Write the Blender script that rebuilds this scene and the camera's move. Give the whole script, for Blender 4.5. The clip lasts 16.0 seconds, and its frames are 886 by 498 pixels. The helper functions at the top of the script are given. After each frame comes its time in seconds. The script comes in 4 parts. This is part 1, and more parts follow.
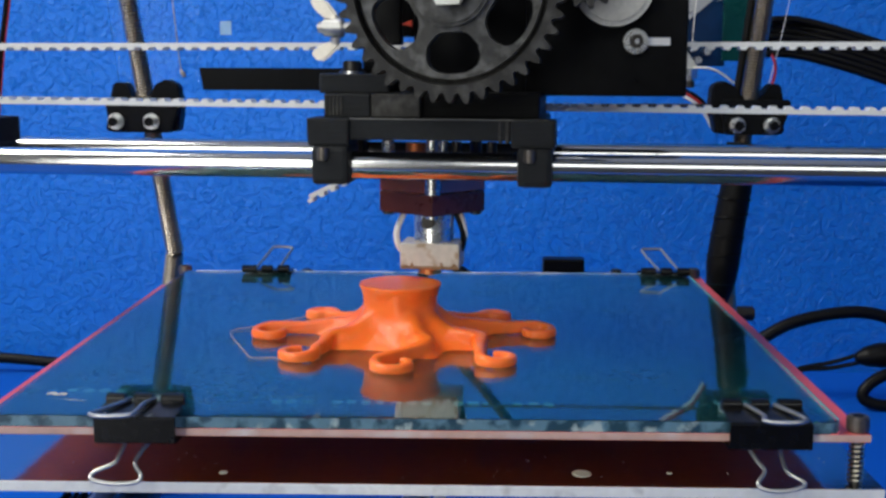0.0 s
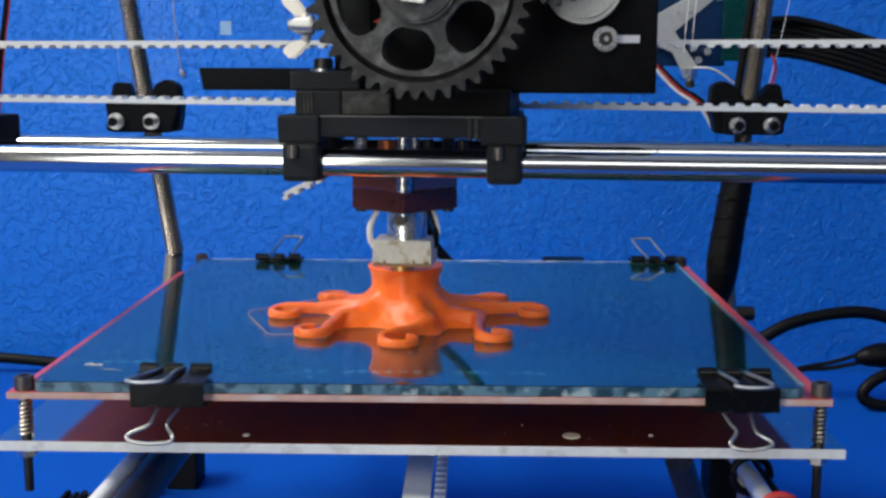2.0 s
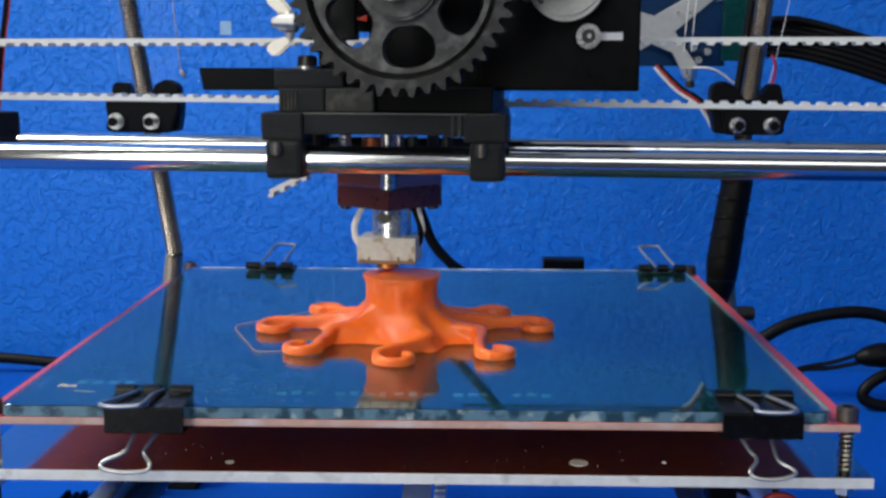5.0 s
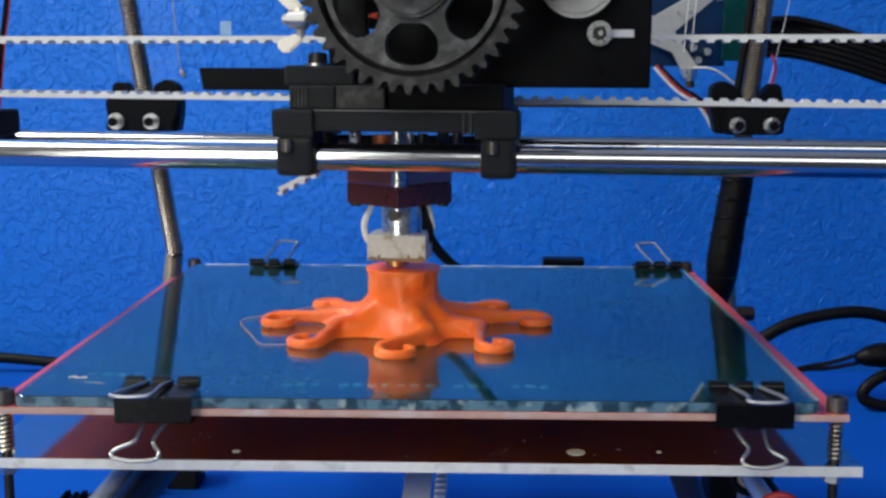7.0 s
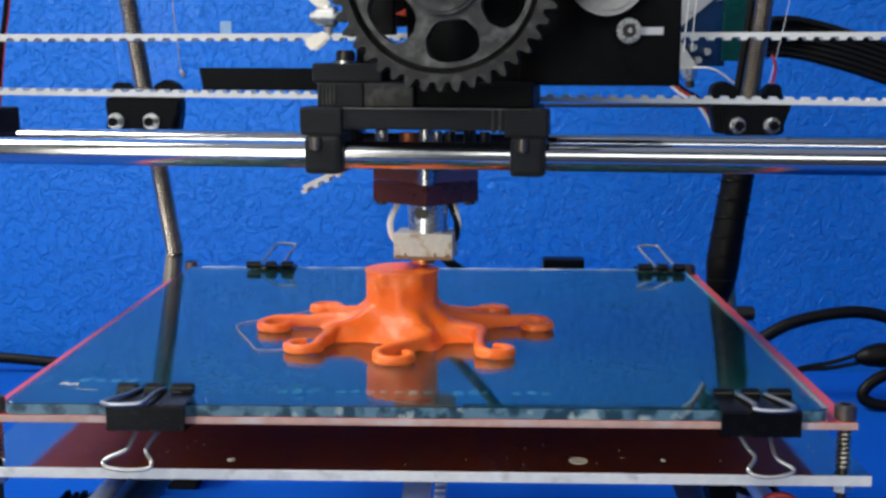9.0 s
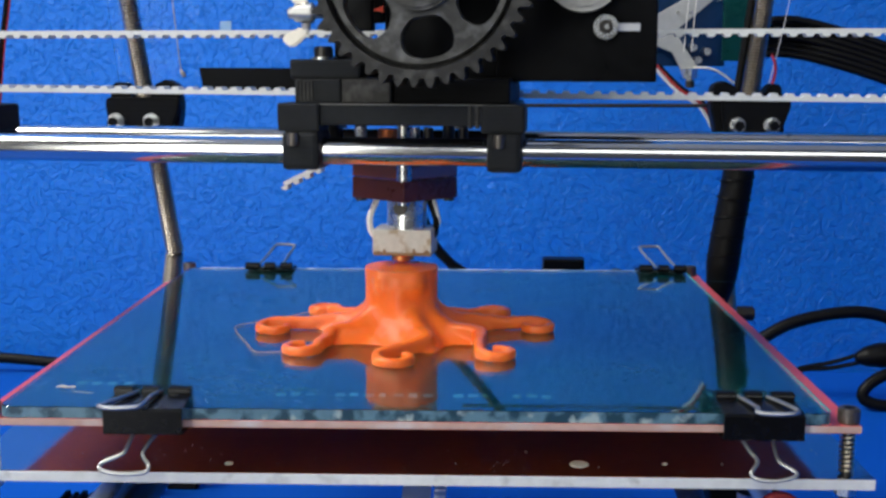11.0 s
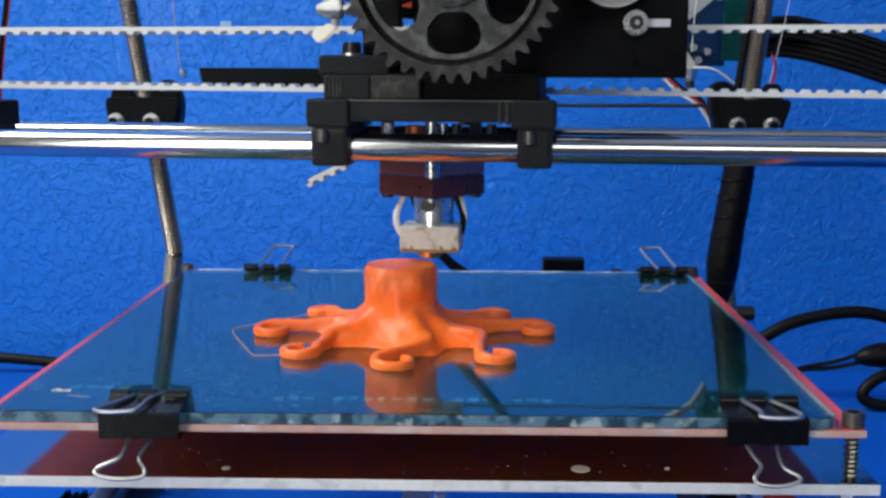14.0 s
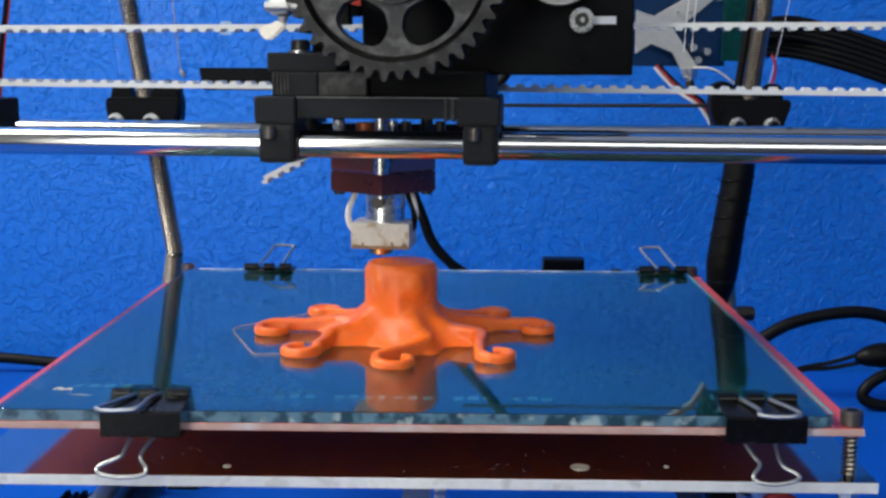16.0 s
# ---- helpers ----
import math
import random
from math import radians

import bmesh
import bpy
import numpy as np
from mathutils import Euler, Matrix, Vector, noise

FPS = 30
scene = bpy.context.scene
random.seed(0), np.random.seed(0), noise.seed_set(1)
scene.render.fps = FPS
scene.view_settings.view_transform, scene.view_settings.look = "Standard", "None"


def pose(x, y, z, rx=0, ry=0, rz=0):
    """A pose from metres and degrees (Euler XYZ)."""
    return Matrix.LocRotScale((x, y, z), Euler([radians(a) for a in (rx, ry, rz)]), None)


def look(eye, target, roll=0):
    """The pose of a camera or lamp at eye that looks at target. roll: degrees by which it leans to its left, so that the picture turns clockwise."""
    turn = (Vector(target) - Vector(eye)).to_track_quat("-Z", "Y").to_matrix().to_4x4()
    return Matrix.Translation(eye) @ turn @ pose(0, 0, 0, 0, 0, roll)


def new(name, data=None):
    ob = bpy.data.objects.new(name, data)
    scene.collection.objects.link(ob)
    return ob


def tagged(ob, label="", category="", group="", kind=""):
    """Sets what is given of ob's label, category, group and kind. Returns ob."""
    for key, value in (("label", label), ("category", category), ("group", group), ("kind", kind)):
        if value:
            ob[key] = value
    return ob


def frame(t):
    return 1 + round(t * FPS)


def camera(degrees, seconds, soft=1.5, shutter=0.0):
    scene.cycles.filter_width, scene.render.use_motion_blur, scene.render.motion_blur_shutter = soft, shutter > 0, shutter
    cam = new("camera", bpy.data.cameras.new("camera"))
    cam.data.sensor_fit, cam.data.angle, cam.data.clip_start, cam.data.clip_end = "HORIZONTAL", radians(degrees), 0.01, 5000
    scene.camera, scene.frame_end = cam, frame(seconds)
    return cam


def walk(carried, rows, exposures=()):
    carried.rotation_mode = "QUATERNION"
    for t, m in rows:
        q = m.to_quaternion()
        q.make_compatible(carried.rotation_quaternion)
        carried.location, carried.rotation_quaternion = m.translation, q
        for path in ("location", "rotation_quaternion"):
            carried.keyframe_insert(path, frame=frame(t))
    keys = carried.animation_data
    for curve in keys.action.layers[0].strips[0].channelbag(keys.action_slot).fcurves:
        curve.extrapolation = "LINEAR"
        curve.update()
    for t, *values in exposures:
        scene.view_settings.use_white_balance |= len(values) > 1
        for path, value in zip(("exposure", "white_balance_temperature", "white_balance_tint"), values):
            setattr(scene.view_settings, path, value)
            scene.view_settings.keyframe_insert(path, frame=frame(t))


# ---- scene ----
MM = 0.001
SPAN = 16.0


def at(x, y, z):
    return (x * MM, y * MM, z * MM)


# camera: fixed on a stand in front of the printer, tipped down about nine degrees
cam = camera(40.855, SPAN, soft=2.8)
EYE = (0.013147, -0.300519, 0.082188)
AIM = (EYE[0] - 0.022916, EYE[1] + 0.987987, EYE[2] - 0.152830)
walk(cam, [(0.0, look(EYE, AIM, 0.17)), (SPAN, look(EYE, AIM, 0.17))], exposures=[(0.0, -0.06), (8.05, -0.06), (8.45, 0.07), (SPAN, 0.07)])

# ---- light: daylight from a window in the side wall and two behind the camera ----
world = bpy.data.worlds.new("sky")
scene.world = world
world.use_nodes = True
sky = world.node_tree.nodes.new("ShaderNodeTexSky")
sky.sky_type, sky.sun_disc, sky.sun_elevation, sky.sun_rotation = "NISHITA", False, radians(40), radians(250)
world.node_tree.links.new(sky.outputs[0], world.node_tree.nodes["Background"].inputs[0])
world.node_tree.nodes["Background"].inputs[1].default_value = 0.1


def area_lamp(name, eye, target, sx, sy, watts, colour):
    data = bpy.data.lights.new(name, "AREA")
    data.shape, data.size, data.size_y, data.energy, data.color = "RECTANGLE", sx, sy, watts, colour
    ob = new(name, data)
    ob.matrix_world = look(eye, target)
    return ob


area_lamp("window_daylight", (-0.84, 0.0, 1.02), (0.0, 0.35, 0.15), 0.62, 0.62, 19.5, (0.96, 0.97, 0.92))
area_lamp("second_window_daylight", (-0.58, -1.06, 0.40), (-0.58, 0.0, 0.40), 0.36, 1.3, 7.4, (0.96, 0.97, 0.92))
area_lamp("third_window_daylight", (0.22, -1.06, 0.60), (0.22, 0.0, 0.60), 0.9, 0.42, 3.2, (0.96, 0.97, 0.92))


# ---- materials ----
def material(name, colour, rough=0.5, metal=0.0, vary=0.12, grain=400.0, bump=0.0, bump_scale=900.0, spec=0.5, blotch=40.0, random_tint=0.0):
    m = bpy.data.materials.new(name)
    m.use_nodes = True
    nt = m.node_tree
    b = nt.nodes["Principled BSDF"]
    b.inputs["Roughness"].default_value = rough
    b.inputs["Metallic"].default_value = metal
    b.inputs["Specular IOR Level"].default_value = spec
    tc = nt.nodes.new("ShaderNodeTexCoord")
    fine = nt.nodes.new("ShaderNodeTexNoise")
    fine.inputs["Scale"].default_value, fine.inputs["Detail"].default_value = grain, 4.0
    wide = nt.nodes.new("ShaderNodeTexNoise")
    wide.inputs["Scale"].default_value, wide.inputs["Detail"].default_value = blotch, 3.0
    add = nt.nodes.new("ShaderNodeMath")
    add.operation = "ADD"
    ramp = nt.nodes.new("ShaderNodeMapRange")
    ramp.inputs[1].default_value, ramp.inputs[2].default_value = 0.6, 1.4
    ramp.inputs[3].default_value, ramp.inputs[4].default_value = 1.0 - vary, 1.0 + vary
    mul = nt.nodes.new("ShaderNodeVectorMath")
    mul.operation = "SCALE"
    mul.inputs[0].default_value = colour
    for n in (fine, wide):
        nt.links.new(tc.outputs["Object"], n.inputs["Vector"])
    nt.links.new(fine.outputs[0], add.inputs[0])
    nt.links.new(wide.outputs[0], add.inputs[1])
    nt.links.new(add.outputs[0], ramp.inputs[0])
    nt.links.new(ramp.outputs[0], mul.inputs["Scale"])
    nt.links.new(mul.outputs[0], b.inputs["Base Color"])
    rr = nt.nodes.new("ShaderNodeMapRange")
    rr.inputs[1].default_value, rr.inputs[2].default_value = 0.6, 1.4
    rr.inputs[3].default_value, rr.inputs[4].default_value = max(0.02, rough * 0.8), min(1.0, rough * 1.2)
    nt.links.new(add.outputs[0], rr.inputs[0])
    nt.links.new(rr.outputs[0], b.inputs["Roughness"])
    if bump:
        bn = nt.nodes.new("ShaderNodeTexNoise")
        bn.inputs["Scale"].default_value, bn.inputs["Detail"].default_value = bump_scale, 5.0
        bp = nt.nodes.new("ShaderNodeBump")
        bp.inputs["Strength"].default_value, bp.inputs["Distance"].default_value = bump, 0.0006
        nt.links.new(tc.outputs["Object"], bn.inputs["Vector"])
        nt.links.new(bn.outputs[0], bp.inputs["Height"])
        nt.links.new(bp.outputs[0], b.inputs["Normal"])
    return m


def layered(m, scale_z, strength):
    """Adds the fine horizontal layer lines of printed plastic."""
    nt = m.node_tree
    b = nt.nodes["Principled BSDF"]
    tc = nt.nodes.new("ShaderNodeTexCoord")
    wave = nt.nodes.new("ShaderNodeTexWave")
    wave.bands_direction = "Z"
    wave.inputs["Scale"].default_value, wave.inputs["Distortion"].default_value, wave.inputs["Detail"].default_value = scale_z, 0.6, 1.0
    bp = nt.nodes.new("ShaderNodeBump")
    bp.inputs["Strength"].default_value, bp.inputs["Distance"].default_value = strength, 0.0002
    nt.links.new(tc.outputs["Object"], wave.inputs["Vector"])
    nt.links.new(wave.outputs[0], bp.inputs["Height"])
    nt.links.new(bp.outputs[0], b.inputs["Normal"])
    return m


def stain(m, dark, scale, low, high):
    """Blotches of a second colour."""
    nt = m.node_tree
    b = nt.nodes["Principled BSDF"]
    src = b.inputs["Base Color"].links[0].from_socket
    tc = nt.nodes.new("ShaderNodeTexCoord")
    n = nt.nodes.new("ShaderNodeTexNoise")
    n.inputs["Scale"].default_value, n.inputs["Detail"].default_value = scale, 4
    r = nt.nodes.new("ShaderNodeMapRange")
    r.inputs[1].default_value, r.inputs[2].default_value = low, high
    mix = nt.nodes.new("ShaderNodeMix")
    mix.data_type = "RGBA"
    mix.inputs[7].default_value = (*dark, 1)
    nt.links.new(tc.outputs["Object"], n.inputs["Vector"])
    nt.links.new(n.outputs[0], r.inputs[0])
    nt.links.new(r.outputs[0], mix.inputs[0])
    nt.links.new(src, mix.inputs[6])
    nt.links.new(mix.outputs[2], b.inputs["Base Color"])
    return m


def wall_material():
    """Blue paint over a hand-trowelled, knocked-down plaster texture."""
    m = material("blue_wall_paint", (0.002, 0.164, 0.66), rough=0.42, vary=0.06, grain=300, blotch=6, spec=0.34)
    nt = m.node_tree
    b = nt.nodes["Principled BSDF"]
    tc = nt.nodes.new("ShaderNodeTexCoord")
    big = nt.nodes.new("ShaderNodeTexNoise")
    big.inputs["Scale"].default_value, big.inputs["Detail"].default_value, big.inputs["Roughness"].default_value = 170, 5, 0.6
    big.inputs["Distortion"].default_value = 0.5
    cr = nt.nodes.new("ShaderNodeValToRGB")
    cr.color_ramp.elements[0].position, cr.color_ramp.elements[1].position = 0.475, 0.535
    small = nt.nodes.new("ShaderNodeTexNoise")
    small.inputs["Scale"].default_value, small.inputs["Detail"].default_value = 360, 3
    fine = nt.nodes.new("ShaderNodeMapRange")
    fine.interpolation_type = "SMOOTHSTEP"
    fine.inputs[1].default_value, fine.inputs[2].default_value = 0.45, 0.56
    mx = nt.nodes.new("ShaderNodeMath")
    mx.operation = "MULTIPLY_ADD"
    mx.inputs[1].default_value = 0.22
    nt.links.new(small.outputs[0], fine.inputs[0])
    bp = nt.nodes.new("ShaderNodeBump")
    bp.inputs["Strength"].default_value, bp.inputs["Distance"].default_value = 0.7, 0.0011
    for n in (big, small):
        nt.links.new(tc.outputs["Object"], n.inputs["Vector"])
    nt.links.new(big.outputs[0], cr.inputs[0])
    nt.links.new(fine.outputs[0], mx.inputs[0])
    nt.links.new(cr.outputs[0], mx.inputs[2])
    nt.links.new(mx.outputs[0], bp.inputs["Height"])
    nt.links.new(bp.outputs[0], b.inputs["Normal"])
    return m


WALL = wall_material()
ROOM = material("beige_room_paint", (0.20, 0.185, 0.165), rough=0.7, vary=0.05, bump=0.2, bump_scale=200)
CEILING = material("ceiling_paint", (0.60, 0.60, 0.58), rough=0.7, vary=0.05, bump=0.2, bump_scale=200)
TABLE = material("blue_table_cover", (0.003, 0.086, 0.44), rough=0.5, spec=0.14, vary=0.08, grain=500, blotch=12, bump=0.08)
BLACK = layered(material("black_printed_plastic", (0.0045, 0.0045, 0.005), rough=0.5, vary=0.3, grain=600, spec=0.10), 900, 0.35)
SLATE = layered(material("scuffed_black_plastic", (0.0085, 0.0095, 0.011), rough=0.5, vary=0.4, grain=500, spec=0.2), 900, 0.35)
SCUFF_HIGHLIGHT = material("scuffed_highlight_edge", (0.13, 0.125, 0.115), rough=0.6, vary=0.4, grain=500)
GEAR = material("worn_black_plastic", (0.019, 0.0175, 0.016), rough=0.5, vary=0.5, spec=0.28, grain=500, blotch=120, bump=0.3, bump_scale=500)
MATT = material("satin_chrome", (0.88, 0.88, 0.87), rough=0.28, metal=1.0, vary=0.05)
WORN = material("worn_grey_plastic", (0.046, 0.044, 0.040), rough=0.46, vary=0.5, spec=0.3, grain=500, blotch=120, bump=0.35, bump_scale=420)
# near-white, non-metal base paints in the bright highlight of the left chrome rod
ROD = material("rod_highlight_white", (0.95, 0.95, 0.93), rough=0.3, metal=0.0, vary=0.06)
SLIDE = material("ground_slide_steel", (0.80, 0.77, 0.70), rough=0.22, metal=0.55, vary=0.08)
CLIP = material("black_enamelled_steel", (0.0035, 0.0035, 0.004), rough=0.25, vary=0.3, spec=0.3)
DULL = material("dull_zinc", (0.46, 0.45, 0.43), rough=0.42, metal=1.0, vary=0.2, grain=900)
RUBBER = material("black_cable_sheath", (0.004, 0.0037, 0.0037), rough=0.45, vary=0.2, spec=0.14)
PANEL = material("black_gloss_panel", (0.0035, 0.0035, 0.004), rough=0.33, vary=0.3, bump=0.06, spec=0.09)
STEEL = material("polished_steel", (0.64, 0.63, 0.61), rough=0.13, metal=1.0, vary=0.08, grain=900)
ZINC = material("zinc_plated_steel", (0.62, 0.62, 0.60), rough=0.28, metal=1.0, vary=0.15, grain=900)
THREAD = material("threaded_rod_steel", (0.37, 0.325, 0.265), rough=0.34, metal=1.0, vary=0.25, grain=900)
DARK_STEEL = material("black_oxide_steel", (0.05, 0.045, 0.04), rough=0.35, metal=0.7, vary=0.3)
ALU = material("polished_aluminium_plate", (0.62, 0.62, 0.63), rough=0.10, metal=1.0, vary=0.1, grain=500, bump=0.03, bump_scale=300)
ALU_EDGE = stain(material("sawn_aluminium_edge", (0.84, 0.83, 0.77), rough=0.5, metal=0.0, vary=0.12, bump=0.35), (0.56, 0.54, 0.48), 160, 0.56, 0.72)
BRIGHT = material("machined_aluminium", (0.88, 0.88, 0.87), rough=0.26, metal=1.0, vary=0.05)
BRACKET = material("brushed_steel_bracket", (0.46, 0.46, 0.45), rough=0.5, metal=0.35, vary=0.12, bump=0.1)
PCB = material("red_circuit_board", (0.60, 0.085, 0.09), rough=0.35, vary=0.1)
PCB_EDGE = material("pale_laminate_edge", (0.64, 0.40, 0.31), rough=0.6, vary=0.2, grain=300)
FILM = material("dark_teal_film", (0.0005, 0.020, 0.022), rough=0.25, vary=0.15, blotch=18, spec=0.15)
PRINT = material("teal_silkscreen", (0.008, 0.095, 0.12), rough=0.5, vary=0.2)
BELT = layered(material("white_polyurethane_belt", (0.74, 0.74, 0.72), rough=0.5, vary=0.06), 300, 0.1)
ORANGE = layered(material("orange_printed_plastic", (0.98, 0.175, 0.018), rough=0.34, vary=0.06, grain=300, blotch=60), 780, 0.25)
ob_ = ORANGE.node_tree.nodes["Principled BSDF"]
ob_.inputs["Subsurface Weight"].default_value, ob_.inputs["Subsurface Scale"].default_value = 0.5, 0.0003
ob_.inputs["Subsurface Radius"].default_value = (1.0, 0.28, 0.06)
TAPE = stain(material("white_kapton_wrap", (0.60, 0.55, 0.48), rough=0.4, vary=0.15, bump=0.3), (0.34, 0.23, 0.12), 190, 0.56, 0.72)
CHAR = material("burnt_plastic", (0.22, 0.12, 0.05), rough=0.5, vary=0.5, grain=900)
SPRING = material("pale_spring_steel", (0.74, 0.66, 0.50), rough=0.3, metal=1.0, vary=0.2)
UNDER = material("brown_red_lacquer", (0.74, 0.155, 0.040), rough=0.4, vary=0.25, grain=200, blotch=25)
DUST = material("plastic_dust", (0.48, 0.43, 0.36), rough=0.6, vary=0.3)
COPPER = material("dull_copper", (0.55, 0.16, 0.06), rough=0.45, metal=0.8, vary=0.3)
BRASS = material("brass", (0.70, 0.38, 0.14), rough=0.3, metal=1.0, vary=0.2)
GLOSSY = material("polished_brown_phenolic", (0.14, 0.026, 0.014), rough=0.06, vary=0.2)
GLOSSY.node_tree.nodes["Principled BSDF"].inputs["IOR"].default_value = 2.3
PEEK = material("dark_brown_phenolic", (0.065, 0.015, 0.009), rough=0.3, vary=0.2)
RED = material("red_wire", (0.40, 0.02, 0.02), rough=0.4, vary=0.1)
CORAL = material("coral_red_plastic", (0.85, 0.10, 0.05), rough=0.4, vary=0.05)
WINGS = material("cream_plated_steel", (0.66, 0.61, 0.53), rough=0.42, metal=0.5, vary=0.15, grain=700)
WHITE = material("white_wire", (0.75, 0.73, 0.70), rough=0.45, vary=0.06)
NAVY = material("navy_circuit_board", (0.001, 0.028, 0.095), rough=0.35, vary=0.2, spec=0.2)
GREEN = material("dark_green_plate", (0.003, 0.062, 0.058), rough=0.3, vary=0.2, spec=0.2)
FRAY = material("clear_filament", (0.62, 0.33, 0.20), rough=0.35, vary=0.1)
EDGE = material("ground_glass_edge", (0.13, 0.25, 0.31), rough=0.35, vary=0.2)


stain(EDGE, (0.020, 0.065, 0.095), 150, 0.47, 0.57)
stain(EDGE, (0.42, 0.52, 0.50), 130, 0.58, 0.66)
ARRIS = material("teal_glass_arris", (0.02, 0.30, 0.29), rough=0.4, vary=0.2)
# white blotches paint the broken glint along the back edge of the glass
BACK_ARRIS = stain(material("painted_glint_arris", (0.20, 0.36, 0.50), rough=0.3, vary=0.2), (0.88, 0.92, 0.95), 60, 0.45, 0.55)
stain(STEEL, (0.22, 0.19, 0.16), 140, 0.66, 0.74)
stain(PCB_EDGE, (0.72, 0.60, 0.54), 60, 0.52, 0.66)
stain(GEAR, (0.058, 0.055, 0.050), 230, 0.48, 0.66)
stain(WORN, (0.15, 0.147, 0.138), 210, 0.46, 0.70)
HEAD = material("worn_black_steel", (0.16, 0.14, 0.12), rough=0.42, metal=0.8, vary=0.4, grain=700)
LEAD = material("bare_wire", (0.42, 0.36, 0.33), rough=0.4, vary=0.2)
PALE = material("pale_laminate", (0.70, 0.68, 0.55), rough=0.5, vary=0.2)


def glass_material():
    m = bpy.data.materials.new("plate_glass")
    m.use_nodes = True
    b = m.node_tree.nodes["Principled BSDF"]
    b.inputs["Base Color"].default_value = (0.72, 0.93, 0.90, 1)
    b.inputs["Roughness"].default_value = 0.015
    b.inputs["IOR"].default_value = 1.66
    b.inputs["Transmission Weight"].default_value = 1.0
    nt = m.node_tree
    tc = nt.nodes.new("ShaderNodeTexCoord")
    n = nt.nodes.new("ShaderNodeTexNoise")
    n.inputs["Scale"].default_value, n.inputs["Detail"].default_value = 35, 3
    rr = nt.nodes.new("ShaderNodeMapRange")
    rr.inputs[1].default_value, rr.inputs[2].default_value, rr.inputs[3].default_value, rr.inputs[4].default_value = 0.35, 0.75, 0.01, 0.06
    nt.links.new(tc.outputs["Object"], n.inputs["Vector"])
    nt.links.new(n.outputs[0], rr.inputs[0])
    nt.links.new(rr.outputs[0], b.inputs["Roughness"])
    return m


GLASS = glass_material()
CLEAR = glass_material()
CLEAR.name = "clear_plastic_sheet"
CB = CLEAR.node_tree.nodes["Principled BSDF"]
CB.inputs["Base Color"].default_value, CB.inputs["IOR"].default_value = (0.97, 0.99, 1.0, 1), 1.1
STICKER = material("pale_blue_sticker", (0.30, 0.50, 0.75), rough=0.5, vary=0.1)


# ---- mesh helpers, all in millimetres ----
def part(name, bm, mat, parent=None, label="", smooth=False, m=None):
    bmesh.ops.recalc_face_normals(bm, faces=bm.faces)
    bmesh.ops.scale(bm, vec=(MM, MM, MM), verts=bm.verts)
    me = bpy.data.meshes.new(name)
    bm.to_mesh(me)
    bm.free()
    mats = mat if isinstance(mat, (list, tuple)) else [mat]
    for k in mats:
        me.materials.append(k)
    if smooth:
        me.polygons.foreach_set("use_smooth", [True] * len(me.polygons))
        me.set_sharp_from_angle(angle=radians(38))
    ob = new(name, me)
    if parent:
        ob.parent = parent
    if m is not None:
        ob.matrix_basis = m
    if label:
        tagged(ob, label)
    return ob


def thing(name, label, category, group="", m=None):
    ob = new(name)
    ob.empty_display_size = 0.01
    if m is not None:
        ob.matrix_basis = m
    return tagged(ob, label, category, group)


def bm_new():
    return bmesh.new()


def box(bm, x0, x1, y0, y1, z0, z1, bevel=0.0, seg=2):
    r = bmesh.ops.create_cube(bm, size=1.0)
    vs = r["verts"]
    bmesh.ops.scale(bm, vec=(x1 - x0, y1 - y0, z1 - z0), verts=vs)
    bmesh.ops.translate(bm, vec=((x0 + x1) / 2, (y0 + y1) / 2, (z0 + z1) / 2), verts=vs)
    if bevel:
        es = list({e for v in vs for e in v.link_edges})
        bmesh.ops.bevel(bm, geom=es, offset=bevel, segments=seg, affect="EDGES", profile=0.6)
    return bm


def rod(bm, a, b, r, seg=20, r2=None, bevel=0.0):
    a, b = Vector(a), Vector(b)
    d = b - a
    m = Matrix.Translation((a + b) / 2) @ d.to_track_quat("Z", "Y").to_matrix().to_4x4()
    res = bmesh.ops.create_cone(bm, cap_ends=True, segments=seg, radius1=r, radius2=r if r2 is None else r2, depth=d.length, matrix=m)
    if bevel:
        fs = {f for v in res["verts"] for f in v.link_faces if len(f.verts) > 4}
        es = list({e for f in fs for e in f.edges})
        bmesh.ops.bevel(bm, geom=es, offset=bevel, segments=2, affect="EDGES")
    return bm


